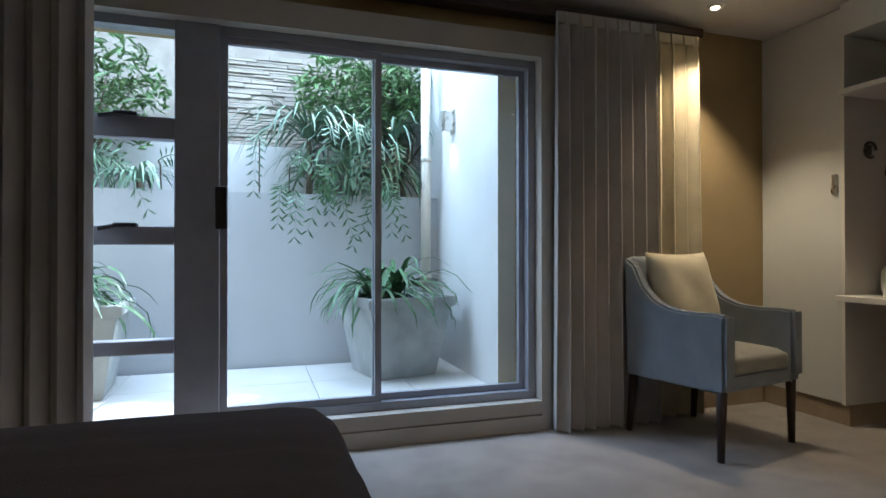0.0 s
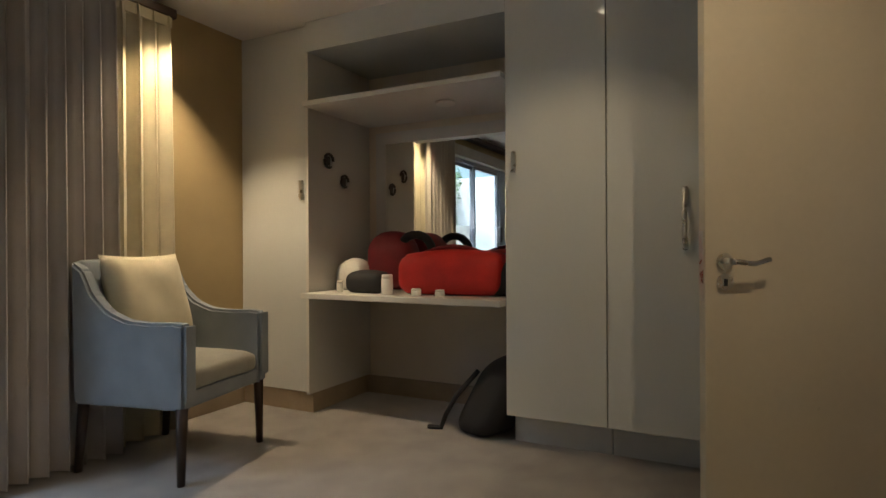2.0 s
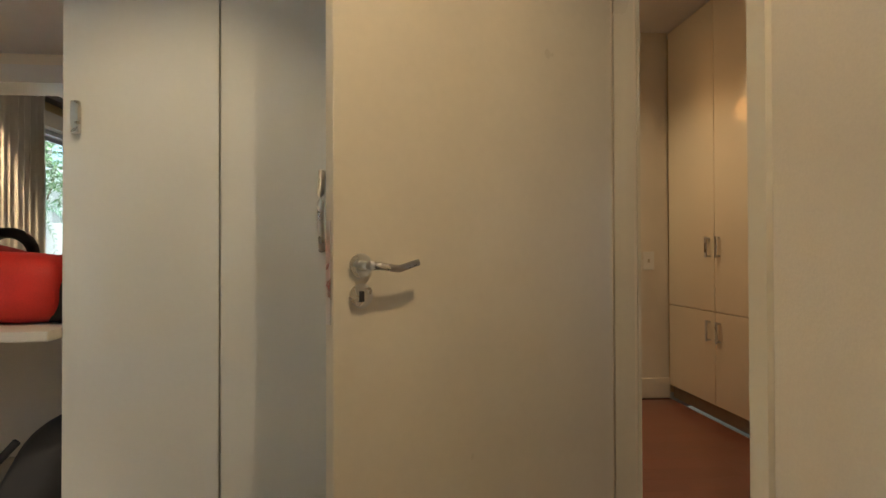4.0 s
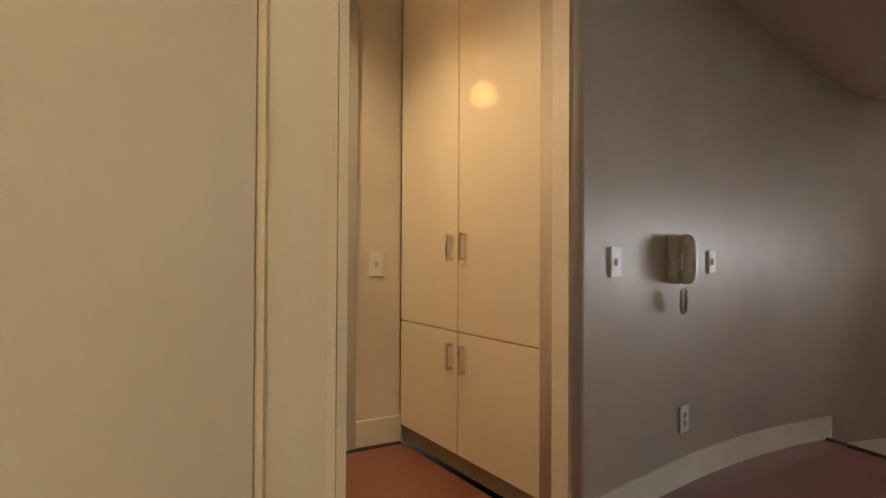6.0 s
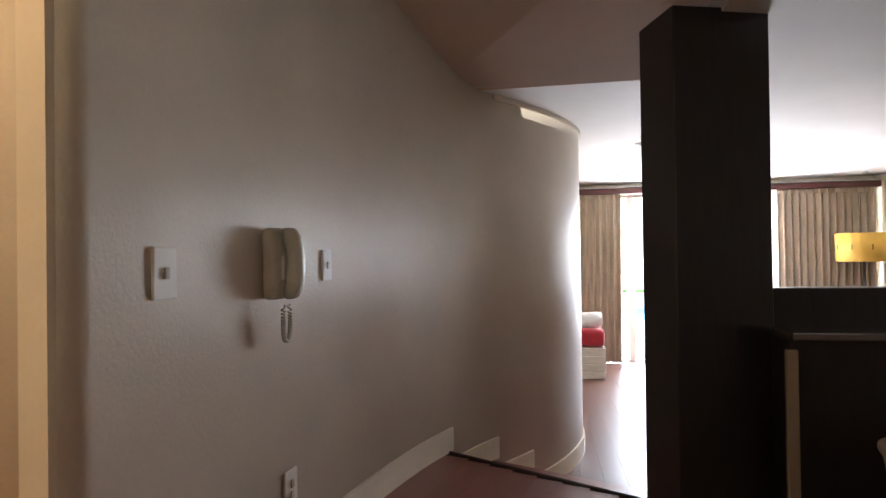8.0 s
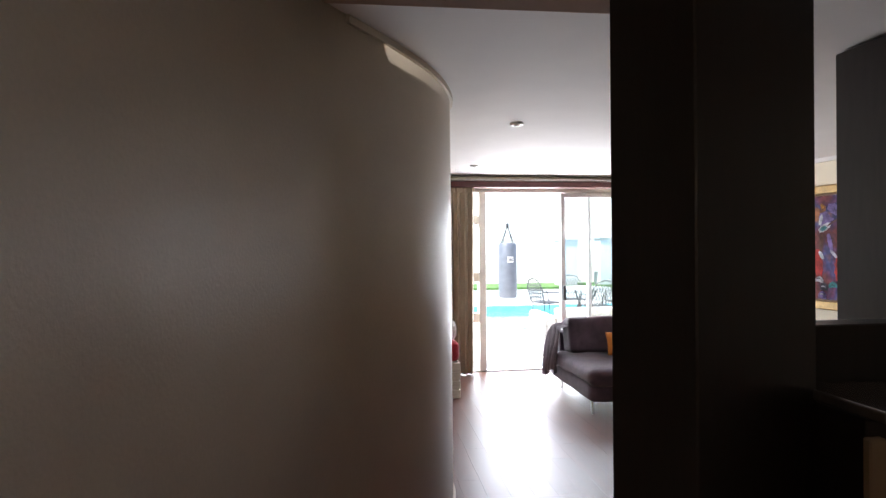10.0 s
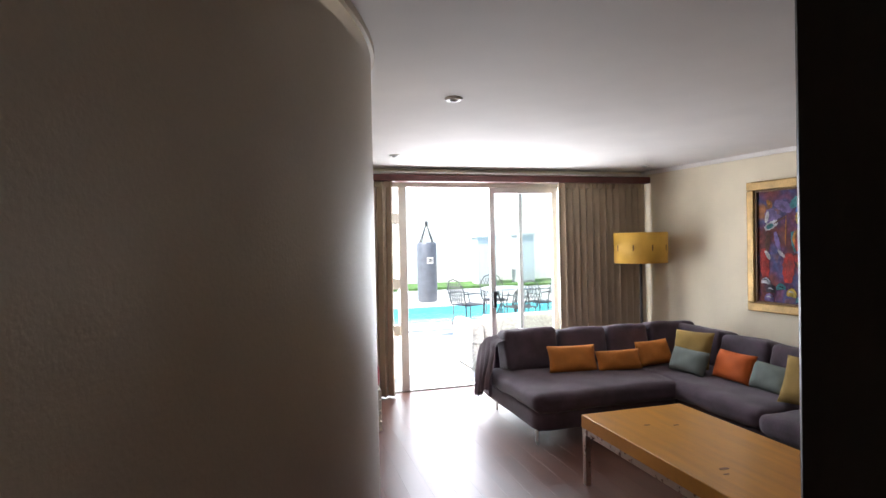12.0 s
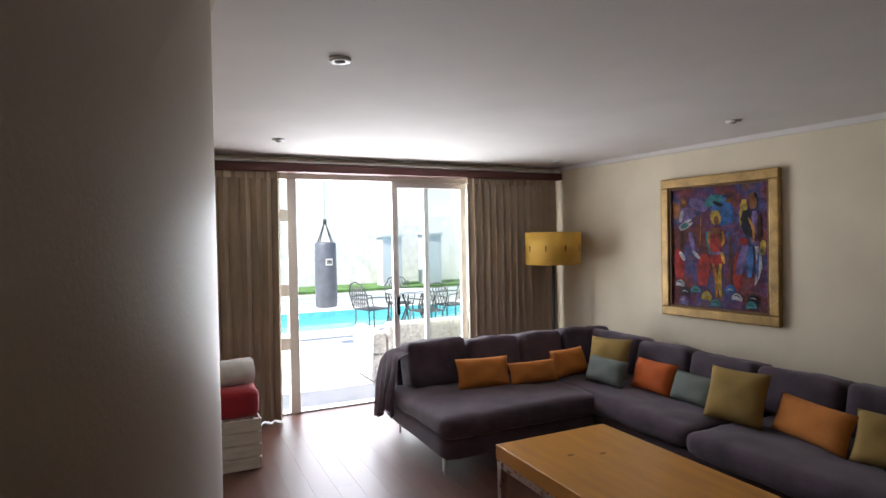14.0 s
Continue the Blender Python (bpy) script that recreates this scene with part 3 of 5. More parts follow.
win = tagged(new("window_1"), "grey aluminium sliding door with a strip of side vents", "window", kind="structure")
A = M["alu"]
part("window_frame", frame_rect(WX0, WZ0, WX1, WZ1, 3.23, 3.32, 0.045), A, win)
bar("mullion", -0.885, 3.215, WZ0, -0.68, 3.30, WZ1, A, win)
for z0, z1 in ((1.56, 1.667), (1.052, 1.142), (0.528, 0.597)):
    bar("transom", WX0 + 0.045, 3.225, z0, -0.885, 3.30, z1, A, win)
for z0, z1 in ((1.667, 2.095), (1.142, 1.56), (0.597, 1.052), (0.21, 0.528)):
    pane("pane", WX0 + 0.045, z0, -0.885, z1, 3.28, win)
for z in (1.635, 1.115):
    bm = bmesh.new()
    bx(bm, -1.14, 3.17, z + 0.02, -1.04, 3.225, z + 0.04, 0.006)
    tube(bm, [(-1.12, 3.19, z + 0.03), (-1.20, 3.17, z + 0.01)], 0.010, 8)
    part("stay", bm, M["blackrub"], win, "black window stay")
slide = part("sliding_leaf", frame_rect(-0.68, 0.21, 0.135, 2.095, 3.245, 3.275, 0.035), A, win)
pane("pane", -0.645, 0.245, 0.10, 2.06, 3.262, slide)
fixed = part("fixed_leaf", frame_rect(0.095, 0.21, WX1 - 0.045, 2.095, 3.285, 3.315, 0.035), A, win)
pane("pane", 0.13, 0.245, 0.97, 2.06, 3.30, fixed)
part("pull", box(-0.70, 3.19, 1.13, -0.645, 3.245, 1.34, 0.008), M["blackrub"], slide, "black pull handle")

win = new("window_2")
tagged(win, "white aluminium sliding terrace doors standing open", "window", kind="structure")
win.matrix_basis = LIV
A = M["alu_white"]
part("window_frame", frame_rect(LU0, 0.0, LU1, LH, -0.17, -0.05, 0.05, 0.012), A, win)
bar("mullion", -0.13, -0.16, 0.012, -0.04, -0.04, LH - 0.05, A, win)
for z in (1.86, 1.14, 0.62):
    bar("transom", -0.04, -0.14, z, LU1 - 0.05, -0.06, z + 0.12, A, win)
for z0, z1 in ((0.05, 0.62), (0.74, 1.14), (1.26, 1.86), (1.98, 2.27)):
    pane("pane", -0.04, z0, LU1 - 0.05, z1, -0.1, win)
s1 = part("sliding_leaf", frame_rect(-1.98, 0.015, -1.12, LH - 0.052, -0.10, -0.065, 0.06), A, win)
pane("pane", -1.92, 0.08, -1.18, LH - 0.11, -0.085, s1)
part("pull", box(-1.175, -0.062, 0.88, -1.135, -0.02, 1.07, 0.006), M["blackrub"], s1, "black pull handle")
s2 = part("sliding_leaf", frame_rect(LU0 + 0.05, 0.015, -1.50, LH - 0.052, -0.145, -0.11, 0.05), A, win)
pane("pane", LU0 + 0.10, 0.08, -1.55, LH - 0.11, -0.128, s2)

# ---- downlights ----
def downlight(m, lit, label):
    t = thing("downlight", m, label, "ceiling light", "recessed downlights")
    b = bmesh.new()
    lathe(b, [(0.030, -0.012), (0.046, -0.012), (0.050, -0.004), (0.050, 0.0), (0.030, 0.0)], 24)
    part("rim", b, M["alu_white"], t)
    b = bmesh.new()
    lathe(b, [(0.004, -0.022), (0.014, -0.020), (0.024, -0.014), (0.029, -0.005), (0.029, -0.001)], 20)
    part("bulb", b, M["bulb"] if lit else M["off"], t)
    return t


for x, y, z, wt, cone in DOWN:
    downlight(pose(x, y, z - 0.001), True, "lit recessed downlight with a warm bulb")
    lamp("downlight_lamp", "SPOT", wt, WARM, pose(x, y, z - 0.03), spot=radians(cone), size=0.015)
lamp("bath_lamp", "POINT", 2.4, (1.0, 0.44, 0.12), pose(5.5, -0.6, 2.3), size=0.1)
downlight(pose(5.5, -0.6, 2.599), True, "lit recessed downlight with a warm bulb")
for u, w in ((0.28, 3.08), (0.19, 0.94), (-2.68, 2.75), (-2.76, 0.57)):
    downlight(LIV @ pose(u, w, CH - 0.001), False, "unlit recessed downlight with a steel rim")


# ---- bedroom things ----
def wardrobe(y0, y1, doors, label, handle):
    t = thing("wardrobe", pose(2.73, y0, 0), label, "wardrobe", "fitted wardrobes")
    w = y1 - y0
    part("body", box(0.022, 0.002, 0.165, 0.685, w - 0.002, H1 - 0.004), M["white"], t)
    part("plinth", box(0.13, 0.004, 0.0, 0.60, w - 0.004, 0.163), M["shelf"], t)
    for k in range(doors):
        a, b = w * k / doors, w * (k + 1) / doors
        d = part("door", box(0.0, a + 0.003, 0.168, 0.020, b - 0.003, H1 - 0.012, 0.002, 1), M["white"], t)
        if handle == "small":
            part("handle", box(-0.022, b - 0.065, 1.43, -0.001, b - 0.035, 1.54, 0.005), M["steel"], d, "small satin steel pull")
        elif handle == "bow":
            hb = bmesh.new()
            pts = [(-0.045 * math.sin(3.14159 * i / 10) - 0.004, b - 0.35, 1.03 + 0.28 * i / 10) for i in range(11)]
            tube(hb, pts, 0.012, 8)
            part("handle", hb, M["steel"], d, "curved ribbed steel bow handle")
    return t


wardrobe(0.798, 1.318, 1, "tall white gloss wardrobe with a small pull", "small")
wardrobe(0.278, 0.798, 1, "tall white gloss wardrobe with a curved bow handle", "bow")
wardrobe(-0.22, 0.278, 1, "tall white gloss wardrobe behind the open door", "none")
t = thing("tall_cupboard", pose(2.78, 2.66, 0), "tall cream cupboard with a small pull and tan plinth", "cupboard")
part("body", box(0.02, 0.0, 0.125, 0.62, 0.585, H1 - 0.004), M["white"], t)
d = part("door", box(0.0, 0.0, 0.128, 0.019, 0.585, H1 - 0.008, 0.002, 1), M["white"], t)
part("handle", box(-0.02, 0.045, 1.36, -0.001, 0.075, 1.48, 0.004), M["steel"], d)
part("plinth", box(0.012, -0.012, 0.0, 0.62, 0.585, 0.123), M["skirt_tan"], t, "tan skirting plinth")
struct("bulkhead", box(2.74, 1.32, 2.28, 3.42, 2.658, H1 - 0.002), M["white"], "white bulkhead over the dressing niche")
struct("filler", box(2.75, -0.43, 0, 3.42, -0.224, H1 - 0.002), M["white"], "white filler beside the wardrobes")
struct("skirting_niche", box(3.395, 1.32, 0, 3.419, 2.65, 0.12), M["skirt_tan"], "tan skirting inside the niche")
struct("niche_side", box(2.74, 2.636, 0.127, 3.418, 2.657, 2.277), M["shelf"], "grey white side panel of the niche")
desk = solid("dressing_counter", box(2.66, 1.322, 0.735, 3.415, 2.634, 0.770, 0.004), M["shelf"], "white dressing counter fixed across the niche", "counter")
solid("high_shelf", box(2.68, 1.322, 1.925, 3.415, 2.634, 1.955, 0.003), M["shelf"], "white shelf high in the niche", "shelf")
t = thing("shelf_light", pose(3.0, 1.8, 1.923), "small white puck light under the shelf", "light")
b = bmesh.new(); lathe(b, [(0.055, -0.018), (0.06, -0.012), (0.06, 0.0)], 20)
part("housing", b, M["plastic"], t)
t = thing("mirror", pose(3.418, 0, 0), "framed mirror on the back of the niche", "mirror")
part("glass", box(-0.014, 1.42, 0.86, -0.010, 2.48, 1.79), M["mirror"], t, "silvered mirror glass")
fb = bmesh.new()
for a in ((-0.028, 2.48, 0.80, -0.002, 2.56, 1.87), (-0.028, 1.34, 0.80, -0.002, 1.42, 1.87), (-0.028, 1.42, 1.79, -0.002, 2.48, 1.87), (-0.028, 1.42, 0.80, -0.002, 2.48, 0.86)):
    bx(fb, *a)
part("frame", fb, M["shelf"], t, "plain white frame")
for x, z, r in ((2.93, 1.62, 0.045), (3.10, 1.50, 0.04)):
    t = thing("hook", pose(x, 2.634, z), "dark round metal coat hook on the panel", "hook", "coat hooks")
    b = bmesh.new()
    tube(b, [(r * math.cos(a * 0.52), -0.012, r * math.sin(a * 0.52)) for a in range(11)], 0.009, 8)
    part("ring", b, M["lattice"], t)
    part("plate", box(-0.018, -0.010, -0.03, 0.018, 0.0, 0.03, 0.004), M["lattice"], t)

# luggage and clutter on the counter
t = thing("red_holdall", pose(2.95, 1.72, 0.771, 0, 0, 4), "bright red nylon holdall lying on the counter", "bag")
part("body", soft_box(-0.16, -0.33, 0.0, 0.17, 0.32, 0.235, 0.085, 0.03, seed=3), M["red"], t)
b = bmesh.new()
tube(b, [(-0.02, -0.20 + 0.04 * i, 0.235 + 0.045 * math.sin(3.14159 * i / 10)) for i in range(11)], 0.014, 8)
part("strap", b, M["red_dark"], t)
t = thing("red_suitcase", pose(3.24, 1.62, 0.771), "dark red case behind the holdall", "case")
part("body", soft_box(-0.11, -0.26, 0.0, 0.12, 0.30, 0.225, 0.04, 0.01, seed=5), M["red_dark"], t)
t = thing("backpack", pose(3.18, 2.28, 0.771), "dark red rucksack leaning in the niche", "bag")
part("body", soft_box(-0.13, -0.16, 0.0, 0.13, 0.17, 0.34, 0.10, 0.05, seed=7), M["red_dark"], t)
b = bmesh.new()
tube(b, [(-0.06, -0.20 + 0.12 * math.cos(a * 0.35), 0.25 + 0.11 * math.sin(a * 0.35)) for a in range(10)], 0.028, 10)
part("strap", b, M["black_nylon"], t)
solid("folded_bag", soft_box(-0.09, -0.13, 0.0, 0.09, 0.13, 0.12, 0.045, 0.02, seed=11), M["black_nylon"], "small black pouch on the counter", "bag", pose(2.86, 2.26, 0.771))
solid("paper_pile", soft_box(-0.10, -0.10, 0.0, 0.10, 0.10, 0.16, 0.04, 0.05, n=8, seed=13), M["paper"], "crumpled white paper bag", "paper bag", pose(3.05, 2.50, 0.771))
solid("black_shoe_bag", soft_box(-0.12, -0.10, 0.0, 0.12, 0.10, 0.17, 0.05, 0.02, seed=17), M["black_nylon"], "black bag at the end of the counter", "bag", pose(2.98, 1.42, 0.771))
for x, y, r, h in ((2.78, 2.08, 0.034, 0.115), (2.74, 1.86, 0.03, 0.04), (2.76, 1.72, 0.028, 0.035), (2.80, 2.44, 0.02, 0.07)):
    t = thing("jar", pose(x, y, 0.771), "small white toiletry jar with a lid", "jar", "toiletries")
    b = bmesh.new(); lathe(b, [(r * 0.95, 0), (r, 0.004), (r, h * 0.78), (r * 0.9, h * 0.8)], 18)
    part("jar", b, M["paper"], t)
    b = bmesh.new(); lathe(b, [(r * 0.92, h * 0.801), (r * 0.95, h * 0.81), (r * 0.95, h), (r * 0.8, h + 0.003)], 18)
    part("lid", b, M["plastic"], t)
solid("folded_umbrella", tube(bmesh.new(), [(2.90, 1.55, 1.985), (2.94, 1.75, 1.985), (2.98, 2.0, 1.982), (2.99, 2.14, 1.982)], 0.024, 10, r2=0.03), M["black_nylon"], "folded black umbrella lying on the high shelf", "umbrella")
t = thing("black_rucksack", pose(2.96, 1.50, 0, 0, 0, -20), "black rucksack slumped on the carpet under the counter", "bag")
b = soft_box(-0.22, -0.15, 0.0, 0.16, 0.16, 0.42, 0.11, 0.03, seed=21)
for v in b.verts:
    v.co.x += 0.28 * v.co.z
    v.co.y -= 0.40 * v.co.z
part("body", b, M["black_nylon"], t)
b = bmesh.new()
tube(b, [(-0.12, -0.02, 0.36), (-0.19, 0.08, 0.22), (-0.21, 0.15, 0.10), (-0.20, 0.20, 0.014), (-0.24, 0.27, 0.012)], 0.014, 8)
part("strap", b, M["black_nylon"], t, "dangling black strap")

# bed
t = thing("bed", pose(-1.35, 1.14, 0), "bed with a dark ribbed plum bedspread", "bed")
part("base", box(-0.98, -0.68, 0.02, 0.98, 0.66, 0.30, 0.02), M["bed_base"], t)
b = soft_box(-1.06, -0.74, 0.06, 1.07, 0.74, 0.60, 0.13, 0.03, n=26, seed=2)
for v in b.verts:
    v.co.z += 0.004 * math.sin(v.co.y * 160)
part("bedspread", b, M["bed"], t, "ribbed plum bedspread")

# armchair with its back to the curtain
def armchair(m):
    t = thing("armchair", m, "upholstered armchair, blue grey sides and dark legs", "chair")
    for i, (x, y) in enumerate(((-0.285, -0.27), (0.285, -0.27), (-0.265, 0.27), (0.265, 0.27))):
        b = bmesh.new()
        tube(b, [(x + (0.01 if x > 0 else -0.01), y + (0.03 if y > 0 else 0), 0), (x, y, 0.34)], 0.017, 8, r2=0.026)
        part("leg", b, M["darkwood"], t)
    part("seat_frame", box(-0.29, -0.285, 0.30, 0.29, 0.28, 0.37, 0.012), M["chair_side"], t)
    part("seat", soft_box(-0.245, -0.30, 0.36, 0.245, 0.22, 0.46, 0.04, 0.03, seed=4), M["chair_seat"], t, "grey green padded seat")
    for s in (-1, 1):
        b = bmesh.new()
        prof2 = [(-0.30, 0.30), (-0.30, 0.645), (-0.24, 0.652), (-0.12, 0.648), (0.0, 0.655), (0.10, 0.69), (0.18, 0.76), (0.235, 0.86), (0.30, 0.90), (0.285, 0.30)]
        o = [b.verts.new((s * 0.315, y, z)) for y, z in prof2]
        n = [b.verts.new((s * 0.25, y, z)) for y, z in prof2]
        b.faces.new(o); b.faces.new(n[::-1])
        for k in range(len(prof2)):
            b.faces.new((o[k], o[(k + 1) % len(o)], n[(k + 1) % len(n)], n[k]))
        bmesh.ops.recalc_face_normals(b, faces=b.faces)
        bmesh.ops.bevel(b, geom=b.edges[:], offset=0.012, segments=2, affect="EDGES")
        part("arm", b, M["chair_side"], t)
        part("arm_front", box(min(s * 0.252, s * 0.313), -0.315, 0.34, max(s * 0.252, s * 0.313), -0.302, 0.64, 0.004), M["chair_side"], t)
    b = soft_box(-0.285, 0.20, 0.36, 0.285, 0.29, 0.90, 0.035, 0.0, seed=6)
    for v in b.verts:
        v.co.y += 0.12 * max(0, v.co.z - 0.4)
    part("backrest", b, M["chair_side"], t)
    return t


CH_M = pose(1.868, 2.752, 0, 0, 0, 12) @ Matrix.Diagonal((1.03, 1.03, 1.1, 1))
armchair(CH_M)
solid("scatter_cushion", pillow(0.50, 0.47, 0.16, 5), M["cushion"], "cream scatter cushion leaning on the armchair back", "cushion", CH_M @ pose(0.0, 0.09, 0.472, -14, 0, 0))

# curtains and rail
def curtain(name, m, u0, u1, h, folds, mt, label, depth=0.045, flare=0.0, seed=0):
    t = thing(name, m, label, "curtain")
    part("drape", pleats(u0, u1, h, folds, depth, flare, seed), mt, t)
    b = bmesh.new()
    bx(b, u0, -0.012, h - 0.06, u1, 0.012, h + 0.005)
    part("heading", b, mt, t)
    return t


curtain("curtain", pose(0, 3.06, 0.012), 1.10, 1.76, 2.36, 8, M["curtain"], "silvery grey curtain gathered beside the window", 0.05, 0.02, 1)
# lighter, warmer colour than the grey drape carries the downlight's glow here
curtain("curtain", pose(0, 3.13, 0.012), 1.66, 2.14, 2.36, 5, M["cushion"], "cream lining curtain, the downlight's glow put into its colour", 0.045, 0.06, 2)
curtain("curtain", pose(0, 3.02, 0.012), -2.05, -1.18, 2.36, 9, M["curtain"], "silvery grey curtain drawn back by the bed", 0.05, 0.0, 3)
t = thing("curtain_rail", pose(0, 3.17, 2.37), "dark wooden curtain rail under the ceiling", "curtain rail")
part("pole", box(-2.3, -0.06, 0.0, 2.17, 0.05, 0.055, 0.008), M["rail"], t)

# open bedroom door
t = thing("bedroom_door", pose(2.325, -0.43, 0.008, 0, 0, 90 + math.degrees(math.atan2(0.42, 0.77))), "cream painted bedroom door standing half open", "door")
leaf = part("leaf", box(0.0, -0.02, 0.0, 0.875, 0.02, DH - 0.02, 0.002, 1), M["door"], t)


def door_furniture(parent, x, z, s, y):
    b = bmesh.new()
    bmesh.ops.create_cone(b, cap_ends=True, segments=24, radius1=0.026, radius2=0.024, depth=0.010, matrix=pose(x, y + s * 0.006, z, 90, 0, 0))
    tube(b, [(x, y, z), (x, y + s * 0.05, z)], 0.010, 10)
    tube(b, [(x, y + s * 0.05, z), (x - 0.03, y + s * 0.054, z - 0.003), (x - 0.07, y + s * 0.05, z - 0.008), (x - 0.12, y + s * 0.048, z + 0.006)], 0.010, 10, r2=0.007)
    part("handle", b, M["steel"], parent, "curved satin lever handle")
    b = bmesh.new()
    bmesh.ops.create_cone(b, cap_ends=True, segments=24, radius1=0.027, radius2=0.024, depth=0.010, matrix=pose(x, y + s * 0.006, z - 0.065, 90, 0, 0))
    part("keyhole", b, M["steel"], parent)
    part("keyway", box(x - 0.006, min(y + s * 0.011, y + s * 0.014), z - 0.078, x + 0.006, max(y + s * 0.011, y + s * 0.014), z - 0.055, 0.001, 1), M["blackrub"], parent)


door_furniture(leaf, 0.815, 0.985, 1, 0.02)
door_furniture(leaf, 0.815, 0.985, -1, -0.02)
part("latch_plate", box(0.8755, -0.012, 0.86, 0.878, 0.012, 1.08), M["steel"], leaf)

# ---- hall things ----
def switch(m, label, w=0.07, h=0.115, rock=1):
    t = thing("light_switch", m, label, "switch", "wall plates")
    part("plate", box(-w / 2, -0.009, -h / 2, w / 2, 0.0, h / 2, 0.003), M["plastic"], t)
    for k in range(rock):
        z = (k - (rock - 1) / 2) * 0.035
        part("rocker", box(-0.008, -0.015, z - 0.013, 0.008, -0.0092, z + 0.013, 0.002), M["beige_plastic"], t)
    return t


def on_curve(y, z):
    i = min(range(len(CURVE) - 1), key=lambda k: abs(CURVE[k].y - y))
    p, q = CURVE[i], CURVE[i + 1]
    tdir = (q - p).normalized()
    s = (y - p.y) / (q.y - p.y)
    c = p + (q - p) * s
    return pose(c.x, c.y, z, 0, 0, math.degrees(math.atan2(tdir.y, tdir.x))) 


switch(on_curve(-2.05, 0.995), "cream light switch on the curved wall", 0.075, 0.12, 1)
switch(on_curve(-2.835, 0.995), "narrow cream light switch on the curved wall", 0.06, 0.11, 1)
switch(on_curve(-2.59, 0.29), "cream socket plate low on the curved wall", 0.07, 0.12, 2)
switch(pose(4.618, -1.62, 0.97, 0, 0, -90), "cream light switch beside the bathroom door", 0.085, 0.13, 1)
t = thing("intercom", on_curve(-2.50, 1.005), "beige wall intercom handset with a coiled cord", "intercom")
b = box(-0.055, -0.045, -0.105, 0.03, 0.0, 0.11, 0.018, 4)
for v in b.verts:
    v.co.x *= 1.0 - 0.6 * max(0.0, -v.co.z - 0.02)
part("base", b, M["beige_plastic"], t)
b = soft_box(0.0, -0.082, -0.108, 0.052, -0.030, 0.112, 0.022, 0.0, n=8, seed=3)
for v in b.verts:
    q = v.co.z / 0.11
    v.co.y -= 0.016 * (1 - q * q) - 0.006 * q * q
part("handset", b, M["beige_plastic"], t, "glossy curved handset")
part("label_plate", box(-0.012, -0.049, -0.045, 0.000, -0.0455, 0.025, 0.001, 1), M["plastic"], t)
b = bmesh.new()
cord = []
for i in range(420):
    q = i / 419
    a = 0.02 + q * 3.10
    c = Vector((0.014 + 0.026 * math.cos(a) * (0.7 + 0.3 * math.sin(a)), -0.045, -0.10 - 0.135 * math.sin(a) ** 0.45))
    cord.append(c + Vector((0.006 * math.cos(i * 0.9), 0.006 * math.sin(i * 0.9), 0)))
tube(b, cord, 0.0026, 5)
part("cord", b, M["beige_plastic"], t, "coiled beige cord")

t = thing("hall_cupboard", pose(3.452, -1.772, 0), "tall cream gloss cupboard with four doors", "cupboard")
W = 1.163
part("body", box(0.0, -0.62, 0.086, W, -0.021, 2.596), M["cup"], t)
part("plinth", box(0.0, -0.60, 0.0, W, -0.03, 0.084), M["skirt_tan"], t)
for z0, z1, hz in ((0.09, 0.658, 0.54), (0.664, 2.592, 1.06)):
    for k in (0, 1):
        d = part("door", box(W * k / 2 + 0.003, -0.019, z0, W * (k + 1) / 2 - 0.003, 0.0, z1, 0.002, 1), M["cup"], t)
        hx = W / 2 + (0.055 if k else -0.055)
        b = bmesh.new()
        bx(b, hx - 0.010, 0.022, hz - 0.065, hx + 0.010, 0.030, hz + 0.065, 0.002, 1)
        for zz in (-0.06, 0.052):
            bx(b, hx - 0.010, 0.001, hz + zz, hx + 0.010, 0.024, hz + zz + 0.008)
        part("handle", b, M["steel"], d, "square steel bar handle")

t = thing("bathroom_door", pose(4.735, -1.40, 0.01, 0, 0, 14), "bathroom door opened inwards, lit orange", "door")
leaf = part("leaf", box(0.0, -0.02, 0.0, 0.76, 0.02, 2.34, 0.002, 1), M["door"], t)
for z in (0.22, 2.12):
    part("hinge", box(-0.03, 0.006, z - 0.05, 0.03, 0.024, z + 0.05, 0.003, 1), M["brass"], leaf, "bronze butt hinge")

# column and bar
COL = pose(2.33, -3.50, 0, 0, 0, 14.5)
t = thing("column", pose(2.305, -3.52, -0.5, 0, 0, 32.2), "square black stained wooden column", "column")
part("shaft", box(-0.412, -0.272, 0.0, 0.0, 0.0, 2.487, 0.004, 1), M["black_wood"], t)
t = thing("bar_counter", COL @ pose(-0.405, 0, 0), "dark stained bar counter with a raised back", "counter")
part("front", box(-2.6, -0.18, 0.001, -0.002, 0.02, 0.695, 0.004, 1), M["black_wood"], t)
part("top", box(-2.6, -0.20, 0.697, -0.002, 0.07, 0.725, 0.006), M["bar_top"], t, "glossy dark counter top")
part("raised_back", box(-2.6, -0.30, 0.001, -0.002, -0.204, 0.872, 0.004, 1), M["black_wood"], t)
part("post", box(-0.03, 0.022, 0.002, 0.012, 0.045, 0.66, 0.004, 1), M["skirt_tan"], t, "brown upright strip")
t = thing("column", pose(2.335, -3.75, -0.5, 0, 0, 14.5) @ pose(-1.42, -0.62, 0), "square black stained wooden column", "column")
part("shaft", box(-0.50, -0.4, 0.0, 0.0, 0.0, 2.46, 0.004, 1), M["black_wood"], t)
t = thing("basket", COL @ pose(-0.72, 0.34, 0), "pale woven basket standing by the bar", "basket")
b = bmesh.new()
